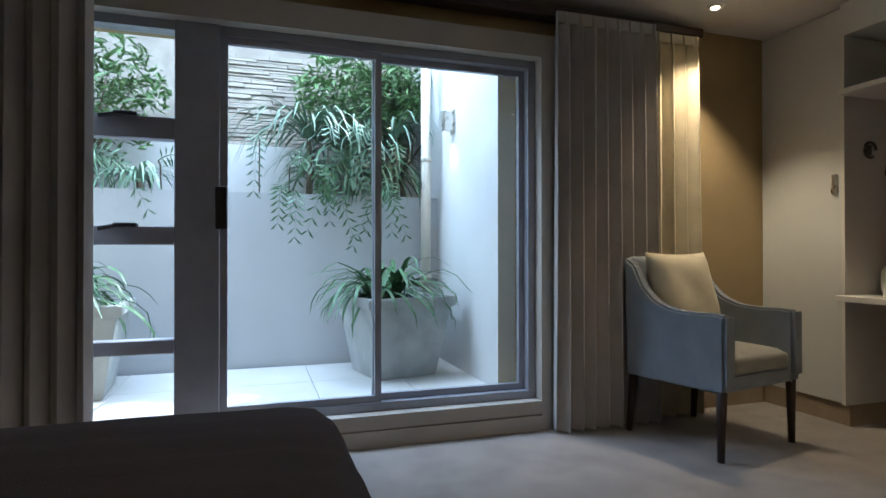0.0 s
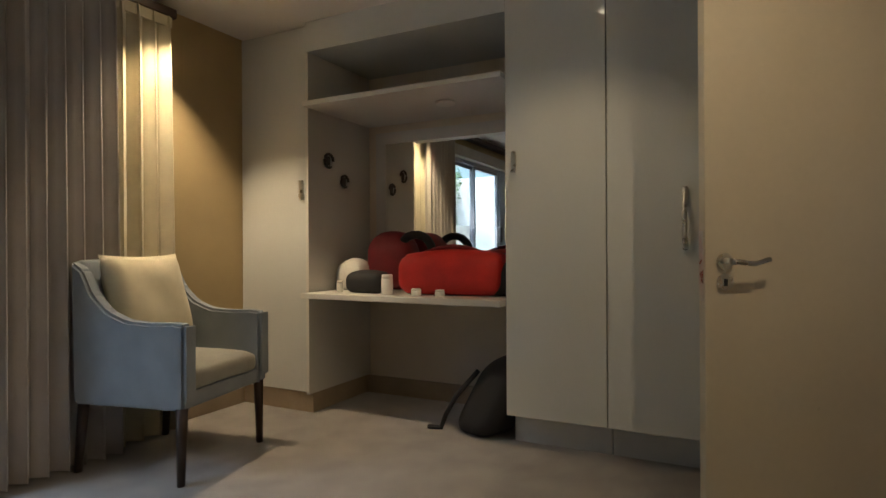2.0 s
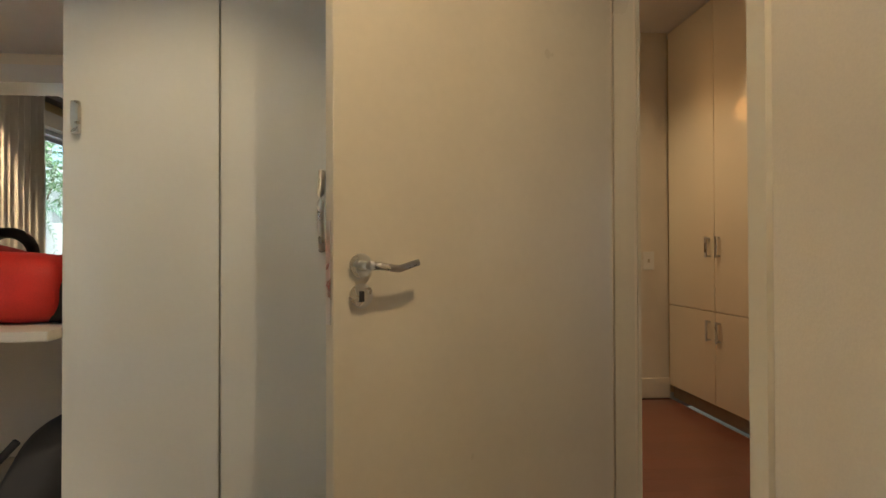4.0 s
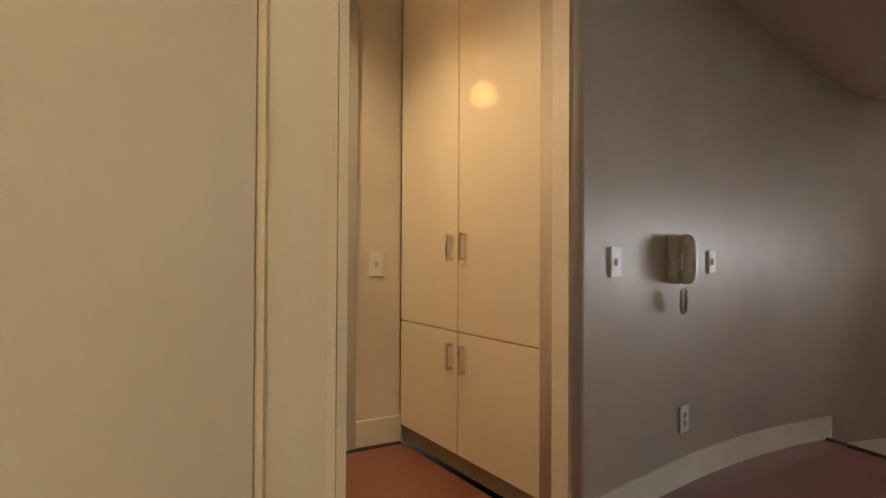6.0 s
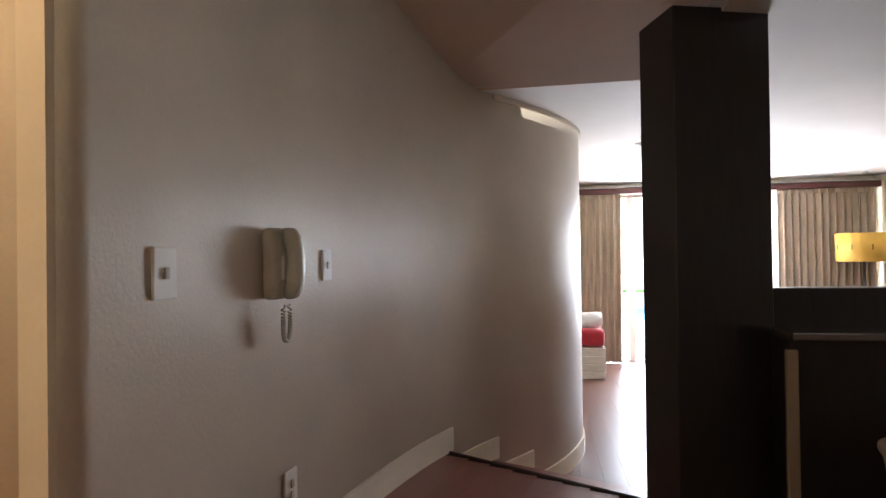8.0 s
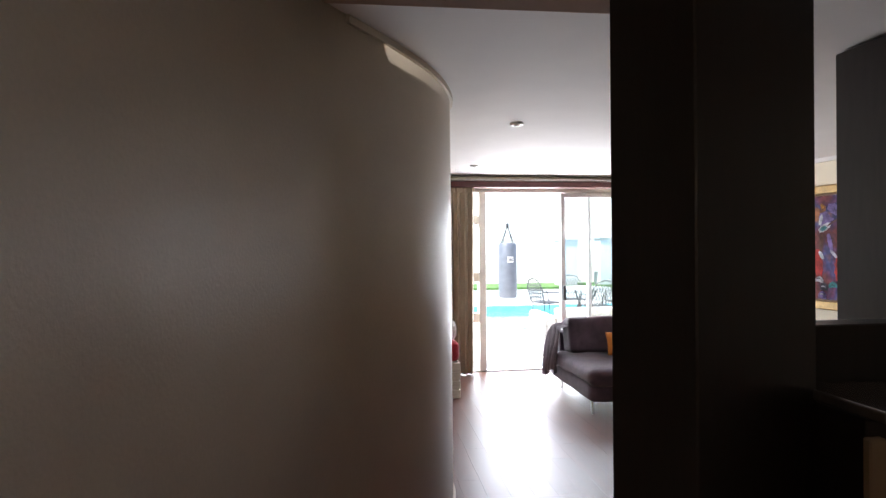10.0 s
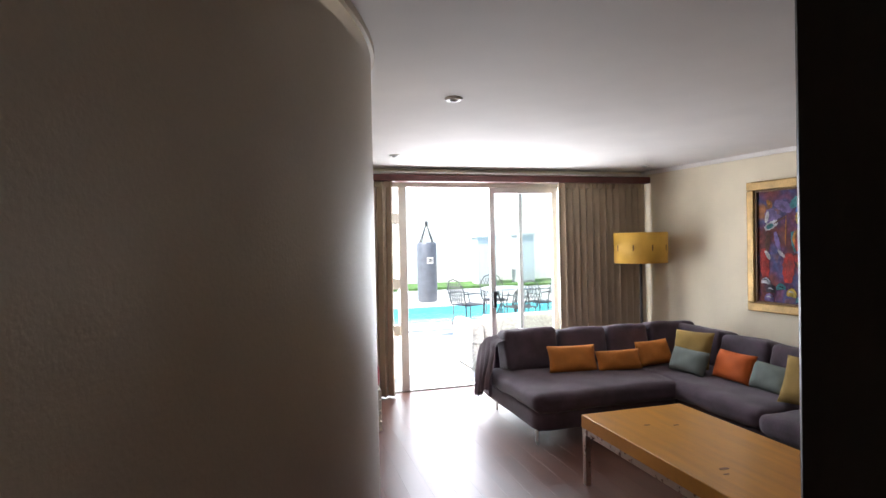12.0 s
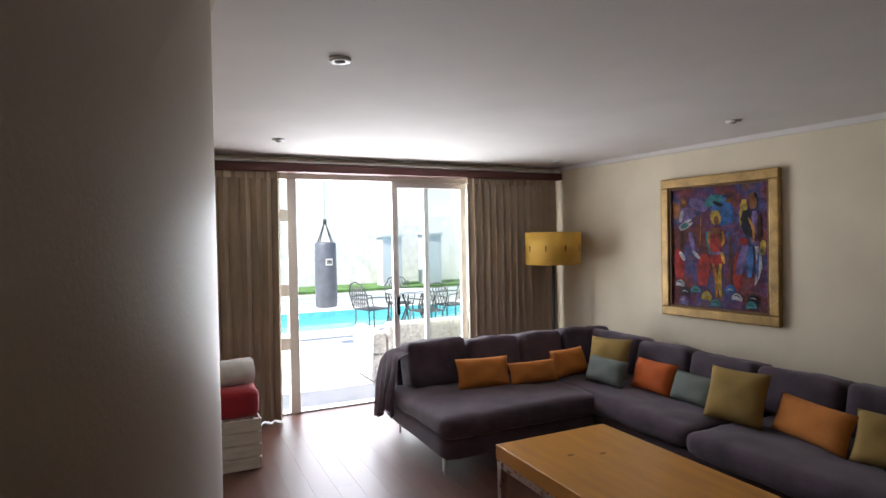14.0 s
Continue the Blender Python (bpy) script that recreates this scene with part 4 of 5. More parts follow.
lathe(b, [(0.10, 0.0), (0.13, 0.22), (0.15, 0.36), (0.165, 0.385), (0.165, 0.40), (0.15, 0.405), (0.135, 0.37), (0.11, 0.10), (0.02, 0.08)], 28)
part("body", b, M["basket"], t)


# ---- living room things (placed in the room's own axes) ----
def at(u, w, h=0.0, rz=0.0, rx=0.0):
    return LIV @ pose(u, w, h, rx, 0, rz)


curtain("curtain", LIV @ pose(0, 0.10, 0.012), 0.05, 0.80, 2.30, 8, M["curtain_liv"], "taupe curtain drawn to the side of the terrace doors", 0.05, -0.04, 8)
curtain("curtain", LIV @ pose(0, 0.10, 0.012), -3.07, -1.92, 2.30, 13, M["curtain_liv"], "wide taupe curtain drawn behind the sofa", 0.05, 0.0, 9)
t = thing("pelmet", LIV @ pose(0, 0, 2.315), "dark red brown timber curtain pelmet", "pelmet")
part("board", box(-3.13, 0.0, 0.0, 1.4, 0.16, 0.075, 0.006), M["darkred"], t)
part("track", box(-3.12, 0.0, 0.085, 1.4, 0.13, 0.11, 0.004), M["ceil"], t, "pale track above the board")

t = thing("corner_sofa", LIV, "aubergine suede corner sofa with slim steel legs", "sofa")
S = M["sofa"]


def rumpled(bm, amount, seed):
    """Soft creases pressed into upholstery."""
    for v in bm.verts:
        p = v.co * 5.5 + Vector((seed, seed * 2, 0))
        v.co.z += amount * noise.noise(p) + 0.4 * amount * noise.noise(p * 3.1)
        v.co.y += 0.5 * amount * noise.noise(p * 1.7 + Vector((9, 0, 0)))
    return bm


part("base", soft_box(-1.98, 0.78, 0.13, -0.68, 2.06, 0.30, 0.04, 0.0, seed=31), S, t)
part("base", soft_box(-3.08, 0.78, 0.13, -1.99, 5.3, 0.30, 0.04, 0.0, n=12, seed=32), S, t)
part("seat", rumpled(soft_box(-2.02, 1.02, 0.28, -0.65, 2.10, 0.44, 0.065, 0.02, n=24, seed=33), 0.012, 1), S, t, "deep suede seat cushion")
part("seat", rumpled(soft_box(-2.95, 1.02, 0.28, -1.93, 2.97, 0.435, 0.065, 0.02, n=28, seed=34), 0.012, 2), S, t, "deep suede seat cushion")
part("seat", rumpled(soft_box(-2.95, 2.98, 0.28, -1.88, 5.3, 0.435, 0.065, 0.02, n=28, seed=35), 0.012, 3), S, t, "deep suede seat cushion")
part("back_frame", soft_box(-3.06, 0.76, 0.28, -0.76, 0.96, 0.64, 0.05, 0.0, n=14, seed=36), S, t)
part("back_frame", soft_box(-3.16, 0.96, 0.28, -2.92, 5.3, 0.63, 0.05, 0.0, n=14, seed=37), S, t)
for k, (u0, u1, hh) in enumerate(((-1.30, -0.76, 0.385), (-1.83, -1.31, 0.36), (-2.30, -1.84, 0.36), (-2.88, -2.31, 0.36))):
    b = soft_box(u0 + 0.004, -0.13, 0.0, u1 - 0.004, 0.13, hh, 0.05, 0.006, n=14, seed=40 + k)
    part("back_cushion", rumpled(b, 0.014, 5 + k), S, t, m=pose(0, 1.16, 0.425, 11, 0, 0))
for k, (w0, w1, hh) in enumerate(((1.12, 1.80, 0.34), (1.81, 2.36, 0.33), (2.37, 2.92, 0.32), (2.93, 3.50, 0.32), (3.51, 4.3, 0.33), (4.31, 5.2, 0.33))):
    b = soft_box((w0 - w1) / 2 + 0.004, -0.14, 0.0, (w1 - w0) / 2 - 0.004, 0.14, hh, 0.05, 0.006, n=14, seed=50 + k)
    part("back_cushion", rumpled(b, 0.014, 15 + k), S, t, m=pose(-2.72, (w0 + w1) / 2, 0.42, 12, 0, -90))
for u, w in ((-0.73, 1.93), (-0.775, 0.94), (-1.95, 2.02), (-2.05, 5.1)):
    b = bmesh.new()
    bx(b, u - 0.007, w - 0.018, 0.0, u + 0.007, w + 0.018, 0.16, 0.003, 1)
    part("leg", b, M["steel"], t, "flat polished steel leg")
# throw hanging over the back corner and the end of the sofa
b = bmesh.new()
g = []
for i in range(25):
    row = []
    for j in range(29):
        p, q = i / 24, j / 28
        w = 0.80 + 0.42 * p + 0.015 * math.sin(q * 9 + p * 4)
        fold = 0.016 * math.sin(p * 24 + 2 * q) + 0.009 * math.sin(p * 51 + 1)
        top = 0.655 + 0.085 * math.sin(min(1.0, p * 1.5) * 2.2)
        if q < 0.3:
            u, h = -0.92 + 0.25 * q / 0.3, top + 0.012 - 0.03 * (q / 0.3) ** 3
        else:
            e = (q - 0.3) / 0.7
            u, h = -0.665 + 0.05 * math.sin(e * 1.6) + fold * (0.3 + e), top - 0.02 - e * (0.50 + 0.05 * math.sin(p * 6))
        row.append(b.verts.new((u, w, h)))
    g.append(row)
for i in range(24):
    for j in range(28):
        b.faces.new((g[i][j], g[i][j + 1], g[i + 1][j + 1], g[i + 1][j])).smooth = True
bmesh.ops.solidify(b, geom=b.faces[:], thickness=0.010)
solid("throw", b, M["throw"], "crumpled mauve throw draped over the sofa end", "throw", LIV)

# scatter cushions: kind, u, w, width, height, turn
SC = (("orange_cushion", "orange", -1.30, 1.53, 0.46, 0.25, -9), ("orange_cushion", "orange", -1.73, 1.61, 0.45, 0.19, -3), ("orange_cushion", "orange", -2.17, 1.54, 0.40, 0.24, 8),
      ("mustard_cushion", "mustard", -2.36, 1.74, 0.37, 0.35, -66), ("teal_cushion", "teal", -2.19, 1.90, 0.42, 0.22, -86), ("burnt_orange_cushion", "redorange", -2.33, 2.27, 0.40, 0.25, -88),
      ("teal_cushion", "teal", -2.34, 2.65, 0.41, 0.22, -92), ("mustard_cushion", "mustard", -2.23, 3.06, 0.39, 0.35, -80), ("orange_cushion", "orange", -2.29, 3.50, 0.53, 0.24, -104),
      ("mustard_cushion", "mustard", -2.26, 3.98, 0.44, 0.28, -84))
for k, (nm, mt, u, w, ww, hh, rz) in enumerate(SC):
    label = {"orange": "orange scatter cushion on the sofa", "mustard": "mustard scatter cushion leaning on the sofa back", "teal": "grey teal scatter cushion on the sofa", "redorange": "burnt orange scatter cushion on the sofa"}[mt]
    solid(nm, pillow(ww, hh, 0.13, 70 + k), M[mt], label, "cushion", at(u, w, 0.452, rz, 0) @ pose(0, 0, 0, 22, 0, 0), "sofa scatter cushions")

t = thing("coffee_table", at(-1.085, 3.68), "long honey pine coffee table on a steel frame", "table")
part("top", box(-0.395, -0.96, 0.385, 0.395, 0.96, 0.472, 0.006), M["pine"], t)
for x, y, r in ((0.12, -0.62, 0.016), (-0.05, -0.56, 0.014), (0.18, 0.10, 0.02), (-0.14, 0.40, 0.016), (0.22, 0.16, 0.012)):
    b = bmesh.new(); lathe(b, [(r, 0.0), (r, 0.0008)], 12)
    part("knot", b, M["knot"], t, m=pose(x, y, 0.472) @ Matrix.Diagonal((1.5, 0.7, 1, 1)))
for x in (-0.37, 0.37):
    for y in (-0.935, 0.935):
        part("leg", box(x - 0.02, y - 0.02, 0.0, x + 0.02, y + 0.02, 0.345, 0.003, 1), M["steel"], t)
fb = bmesh.new()
for a in ((-0.39, -0.955, 0.346, 0.39, -0.915, 0.384), (-0.39, 0.915, 0.346, 0.39, 0.955, 0.384), (-0.39, -0.914, 0.346, -0.35, 0.914, 0.384), (0.35, -0.914, 0.346, 0.39, 0.914, 0.384)):
    bx(fb, *a)
part("frame", fb, M["steel"], t, "square steel tube frame")

t = thing("floor_lamp", at(-2.765, 0.46), "floor lamp with an amber drum shade", "lamp")
b = bmesh.new(); lathe(b, [(0.15, 0.0), (0.15, 0.02), (0.03, 0.03)], 24)
part("base", b, M["blackrub"], t)
b = bmesh.new(); tube(b, [(0, 0, 0.03), (0, 0, 1.45)], 0.016, 10)
part("pole", b, M["blackrub"], t)
b = bmesh.new()
n = 36
ro = [[b.verts.new((r * math.cos(6.28318 * k / n), r * math.sin(6.28318 * k / n), z)) for k in range(n)] for r, z in ((0.292, 1.368), (0.300, 1.715), (0.294, 1.715), (0.286, 1.368))]
for q, s in zip(ro, ro[1:] + ro[:1]):
    for k in range(n):
        b.faces.new((q[k], q[(k + 1) % n], s[(k + 1) % n], s[k])).smooth = True
shade = part("shade", b, M["shade"], t, "amber drum shade with dark stitched marks")
for k in range(9):
    part("stitch", box(0.296, -0.006, 1.51, 0.301, 0.006, 1.575), M["gold_in"], shade, m=pose(0, 0, 0, 0, 0, 40 * k))

# painting
t = thing("painting", PIC @ pose(0.002, 2.085, 1.545), "colourful painting of musicians in a gold frame", "painting")
PW, PH = 0.555, 0.635
fb = bmesh.new()
for y0, z0, y1, z1 in ((-PW, PH - 0.085, PW, PH), (-PW, -PH, PW, -PH + 0.085), (-PW, -PH + 0.085, -PW + 0.085, PH - 0.085), (PW - 0.085, -PH + 0.085, PW, PH - 0.085)):
    bx(fb, 0.0, y0, z0, 0.055, y1, z1, 0.012, 2)
frm = part("frame", fb, M["gold"], t, "broad antique gold frame")
fb = bmesh.new()
q = PW - 0.087
r = PH - 0.087
for y0, z0, y1, z1 in ((-q, r - 0.018, q, r), (-q, -r, q, -r + 0.018), (-q, -r + 0.018, -q + 0.018, r - 0.018), (q - 0.018, -r + 0.018, q, r - 0.018)):
    bx(fb, 0.017, y0, z0, 0.038, y1, z1, 0.003, 1)
part("slip", fb, M["gold_in"], frm, "dark inner slip")


def canvas_paint():
    """Blotted oil ground: dark reds and plums with blue and ochre clouds, broken by brush marks."""
    m = bpy.data.materials.new("painted_canvas")
    m.use_nodes = True
    n, l = m.node_tree.nodes, m.node_tree.links
    tc = n.new("ShaderNodeTexCoord")

    def cloud(scale, detail, stops, offset):
        mp, no, rp = n.new("ShaderNodeMapping"), n.new("ShaderNodeTexNoise"), n.new("ShaderNodeValToRGB")
        mp.inputs["Location"].default_value = offset
        no.inputs["Scale"].default_value, no.inputs["Detail"].default_value = scale, detail
        l.new(tc.outputs["Object"], mp.inputs[0])
        l.new(mp.outputs[0], no.inputs["Vector"])
        l.new(no.outputs[0], rp.inputs[0])
        els = rp.color_ramp.elements
        els[0].position, els[0].color = stops[0][0], (*stops[0][1], 1)
        els[1].position, els[1].color = stops[-1][0], (*stops[-1][1], 1)
        for p, c in stops[1:-1]:
            els.new(p).color = (*c, 1)
        return rp.outputs[0]

    base = cloud(3.2, 3, ((0.30, (0.05, 0.03, 0.05)), (0.42, (0.13, 0.035, 0.03)), (0.50, (0.10, 0.04, 0.09)), (0.58, (0.05, 0.06, 0.16)), (0.68, (0.22, 0.09, 0.04))), (0, 3, 1))
    marks = cloud(26, 4, ((0.36, (0.25, 0.25, 0.25)), (0.52, (0.5, 0.5, 0.5)), (0.70, (0.92, 0.9, 0.86))), (5, 0, 2))
    mx = n.new("ShaderNodeMix")
    mx.data_type, mx.blend_type = "RGBA", "OVERLAY"
    mx.inputs["Factor"].default_value = 0.8
    l.new(base, mx.inputs["A"])
    l.new(marks, mx.inputs["B"])
    b = n["Principled BSDF"]
    l.new(mx.outputs["Result"], b.inputs["Base Color"])
    b.inputs["Roughness"].default_value = 0.7
    b.inputs["Specular IOR Level"].default_value = 0.2
    return m


canvas = part("canvas", box(0.004, -PW + 0.088, -PH + 0.088, 0.016, PW - 0.088, PH - 0.088), canvas_paint(), t)
PAINT = {k: mat("paint_" + k, c, 0.7, var=0.45, scale=14, bump=0.06, bscale=70) for k, c in dict(ochre=(0.62, 0.28, 0.05), blue=(0.07, 0.20, 0.50), pale=(0.66, 0.66, 0.74), red=(0.50, 0.05, 0.04), violet=(0.24, 0.17, 0.40), teal=(0.07, 0.30, 0.32), yellow=(0.72, 0.50, 0.08), brown=(0.10, 0.035, 0.018), skin=(0.26, 0.10, 0.03), dark=(0.02, 0.018, 0.03)).items()}
LIFT = itertools.count()


def stroke(col, y0, z0, y1, z1, w, bend=0.0, w2=None):
    """One tapering dab of paint from a point to a point, w wide in the middle."""
    b = bmesh.new()
    k = next(LIFT)
    y0, y1 = 0.89 * y0, 0.89 * y1
    d = Vector((0, y1 - y0, z1 - z0))
    nrm = Vector((0, -d.z, d.y)).normalized()
    up, lo = [], []
    for i in range(11):
        f = i / 10
        c = Vector((0, y0, z0)) + d * f + nrm * bend * math.sin(3.14159 * f)
        hw = (w + ((w2 or w) - w) * f) / 2 * math.sin(0.25 + 2.64 * f) ** 0.5 * (1 + 0.12 * math.sin(i * 2.3 + k))
        up.append(b.verts.new(c + nrm * hw))
        lo.append(b.verts.new(c - nrm * hw))
    b.faces.new(up + lo[::-1])
    bmesh.ops.solidify(b, geom=b.faces[:], thickness=0.0008)
    part("brush_stroke", b, PAINT[col], canvas, m=pose(0.0172 + 0.00012 * k, 0, 0))


def cloud_patches():
    stroke("blue", 0.0, 0.44, 0.12, 0.20, 0.20)
    stroke("violet", -0.30, 0.42, -0.10, 0.34, 0.10)
    stroke("yellow", 0.28, 0.40, 0.26, 0.18, 0.07)
    stroke("yellow", 0.46, 0.06, 0.45, -0.06, 0.05)
    stroke("red", -0.44, -0.02, -0.42, -0.32, 0.10)
    stroke("red", -0.14, -0.06, -0.16, -0.34, 0.12)
    stroke("red", 0.22, -0.05, 0.20, -0.38, 0.08)
    stroke("teal", -0.10, 0.14, -0.06, -0.06, 0.06)
    stroke("brown", 0.14, 0.10, 0.15, -0.36, 0.03)


def guitar_player(y, z):
    stroke("violet", y, z + 0.02, y + 0.02, z - 0.16, 0.15, 0.01, 0.12)
    stroke("pale", y - 0.02, z + 0.0, y - 0.05, z - 0.11, 0.04)
    stroke("violet", y + 0.04, z, y + 0.13, z - 0.06, 0.045, -0.02)
    stroke("skin", y - 0.01, z + 0.10, y + 0.01, z + 0.03, 0.06)
    stroke("ochre", y - 0.03, z + 0.11, y + 0.00, z + 0.06, 0.035)
    stroke("pale", y - 0.06, z - 0.17, y + 0.09, z - 0.10, 0.07)
    stroke("teal", y - 0.04, z - 0.16, y + 0.04, z - 0.13, 0.045)
    stroke("brown", y + 0.05, z - 0.12, y + 0.20, z - 0.05, 0.018)
    stroke("brown", y - 0.02, z - 0.20, y - 0.04, z - 0.38, 0.055)
    stroke("violet", y + 0.06, z - 0.20, y + 0.11, z - 0.38, 0.05)
    stroke("pale", y - 0.06, z - 0.38, y + 0.0, z - 0.46, 0.04)
    stroke("pale", y + 0.09, z - 0.37, y + 0.17, z - 0.44, 0.035)
    stroke("ochre", y + 0.19, z - 0.05, y + 0.18, z - 0.32, 0.010)


def dancer(y, z):
    stroke("yellow", y - 0.01, z + 0.10, y + 0.01, z - 0.02, 0.10)
    stroke("skin", y + 0.0, z + 0.05, y + 0.015, z - 0.02, 0.05)
    stroke("skin", y, z - 0.05, y, z - 0.22, 0.12)
    stroke("ochre", y - 0.06, z - 0.08, y - 0.02, z - 0.24, 0.03, -0.03)
    stroke("ochre", y + 0.07, z - 0.08, y + 0.03, z - 0.24, 0.03, 0.03)
    stroke("red", y - 0.01, z - 0.10, y, z - 0.30, 0.09, 0, 0.12)
    stroke("red", y - 0.07, z - 0.33, y + 0.09, z - 0.32, 0.10)
    stroke("violet", y - 0.07, z - 0.275, y + 0.09, z - 0.27, 0.022)
    stroke("yellow", y + 0.06, z - 0.26, y + 0.09, z - 0.36, 0.03)
    stroke("ochre", y - 0.03, z - 0.36, y + 0.0, z - 0.66, 0.035, 0.015)
    stroke("yellow", y + 0.05, z - 0.36, y + 0.05, z - 0.65, 0.035, -0.012)


def flute_player(y, z):
    stroke("skin", y, z + 0.10, y + 0.01, z - 0.03, 0.075)
    stroke("dark", y - 0.06, z - 0.04, y - 0.02, z - 0.26, 0.12)
    stroke("violet", y + 0.02, z - 0.05, y + 0.05, z - 0.24, 0.07)
    stroke("ochre", y - 0.04, z - 0.10, y + 0.01, z - 0.30, 0.025, 0.02)
    stroke("brown", y + 0.07, z - 0.08, y + 0.06, z - 0.30, 0.04)
    stroke("violet", y - 0.06, z - 0.32, y - 0.14, z - 0.58, 0.08)
    stroke("red", y - 0.12, z - 0.28, y - 0.05, z - 0.32, 0.06)
    stroke("blue", y - 0.02, z - 0.34, y - 0.03, z - 0.60, 0.06)
    stroke("pale", y + 0.04, z - 0.34, y + 0.02, z - 0.66, 0.06, 0.03, 0.03)
    stroke("blue", y + 0.055, z - 0.40, y + 0.04, z - 0.62, 0.02)


def lower_still_life():
    for k, (col, y, z) in enumerate((("pale", -0.42, -0.34), ("dark", -0.36, -0.42), ("teal", -0.24, -0.40), ("yellow", -0.12, -0.44), ("teal", -0.02, -0.50), ("blue", 0.14, -0.38), ("pale", 0.20, -0.43), ("dark", 0.36, -0.44), ("teal", 0.34, -0.50), ("violet", -0.38, -0.50))):
        stroke(col, y - 0.05, z, y + 0.06, z + 0.012 * (k % 3 - 1), 0.06 + 0.02 * (k % 2), 0.02)
        stroke("pale" if k % 2 else "dark", y - 0.03, z + 0.015, y + 0.03, z + 0.01, 0.010, 0.01)


cloud_patches()
guitar_player(-0.36, 0.34)
stroke("teal", -0.12, 0.37, 0.06, 0.43, 0.09, 0.02)
stroke("dark", -0.04, 0.40, 0.06, 0.36, 0.03)
stroke("blue", 0.08, 0.36, 0.10, 0.20, 0.08)
stroke("skin", 0.12, 0.43, 0.13, 0.38, 0.05)
stroke("dark", 0.07, 0.44, 0.18, 0.44, 0.025)
dancer(-0.01, 0.22)
flute_player(0.36, 0.35)
lower_still_life()

# slatted crate with towels
t = thing("crate", at(0.70, 1.02), "white slatted wooden crate under folded towels", "crate")
for k in range(4):
    z0 = 0.005 + 0.094 * k
    for nm, a in (("slat", (-0.28, 0.16, z0, 0.28, 0.175, z0 + 0.083)), ("slat", (-0.28, -0.175, z0, 0.28, -0.16, z0 + 0.083)), ("slat", (-0.295, -0.175, z0, -0.281, 0.175, z0 + 0.083)), ("slat", (0.281, -0.175, z0, 0.295, 0.175, z0 + 0.083))):
        part(nm, box(*a, 0.003, 1), M["crate"], t)
part("base_board", box(-0.279, -0.159, 0.0, 0.279, 0.159, 0.02), M["crate"], t)
for x in (-0.26, 0.26):
    for y in (-0.145, 0.145):
        part("corner_post", box(x - 0.018, y - 0.014, 0.021, x + 0.018, y + 0.014, 0.37), M["crate"], t)
solid("red_towel", soft_box(-0.29, -0.19, 0.0, 0.27, 0.19, 0.215, 0.06, 0.01, n=12, seed=61), M["towel_red"], "folded dark red towels on the crate", "towel", at(0.70, 1.02, 0.380))
b = bmesh.new()
tube(b, [(-0.24 + 0.08 * i, 0, 0.095 + 0.004 * math.sin(i * 3)) for i in range(7)], 0.10, 18)
solid("white_towel", b, M["towel_white"], "rolled white towel on the red towels", "towel", at(0.68, 1.02, 0.592, 12))

# ---- terrace outside ----
GZ = -0.02
bm = bmesh.new()
for a in ((-60, -5.3, 60, -0.225), (-60, -80, -7.5, -5.3), (4.5, -80, 60, -5.3), (-7.5, -80, 4.5, -8.0)):
    vs = [bm.verts.new((x, y, GZ)) for x, y in ((a[0], a[1]), (a[2], a[1]), (a[2], a[3]), (a[0], a[3]))]
    bm.faces.new(vs)
struct("ground", bm, M["paving"], "pale terrace paving around the pool", LIV)
bm = bmesh.new()
bx(bm, -7.5, -8.0, -0.20, 4.5, -5.3, -0.16)
struct("water", bm, M["pool"], "turquoise swimming pool water", LIV)
bm = bmesh.new()
for a in ((-7.5, -5.3, 4.5, -5.28), (-7.5, -8.02, 4.5, -8.0)):
    bx(bm, a[0], a[1], -0.6, a[2], a[3], GZ + 0.015)
struct("pool_edge", bm, M["cyan"], "tiled pool edge", LIV)
dk = thing("raised_deck", LIV @ pose(0, -8.3, GZ), "raised deck faced with white horizontal boards", "deck")
part("core", box(-9, -1.9, 0.0, 6, -0.03, 0.40), M["grout"], dk)
board = mesh("board", box(-7.5, -0.028, 0.0, 7.5, 0.0, 0.088, 0.004, 1), M["deck"])
for k in range(4):
    ob = new("board", board); ob.parent = dk; ob.matrix_basis = pose(-1.5, 0, 0.006 + 0.1 * k)
part("planting_strip", box(-9, -1.9, 0.401, 6, -0.2, 0.46), M["grass"], dk, "green strip of lawn on the deck")
struct("garden_wall", box(-9, -10.6, GZ, 6, -10.25, 2.35), M["stone_pale"], "pale stacked stone garden wall", LIV)
t = thing("terrace_post", at(-3.95, -3.6, GZ), "white square terrace post", "post")
part("shaft", box(-0.13, -0.13, 0.0, 0.13, 0.13, 2.72, 0.01), M["plaster_out"], t)
part("beam", box(-0.12, -0.10, 2.722, 6.6, 0.10, 2.92, 0.01), M["plaster_out"], t)
t = thing("terrace_post", at(2.5, -3.6, GZ), "white square terrace post", "post")
part("shaft", box(-0.13, -0.13, 0.0, 0.13, 0.13, 2.72, 0.01), M["plaster_out"], t)
for u, wd, hh in ((-4.4, 0.55, 1.3), (-5.6, 0.5, 1.35)):
    t = thing("garden_pillar", at(u, -9.2, GZ + 0.46), "grey plastered pillar with a capping", "pillar")
    part("shaft", box(-wd / 2, -0.25, 0.0, wd / 2, 0.25, hh, 0.01), M["plaster_grey"], t)
    part("cap", box(-wd / 2 - 0.05, -0.3, hh, wd / 2 + 0.05, 0.3, hh + 0.07, 0.01), M["plaster_grey"], t)

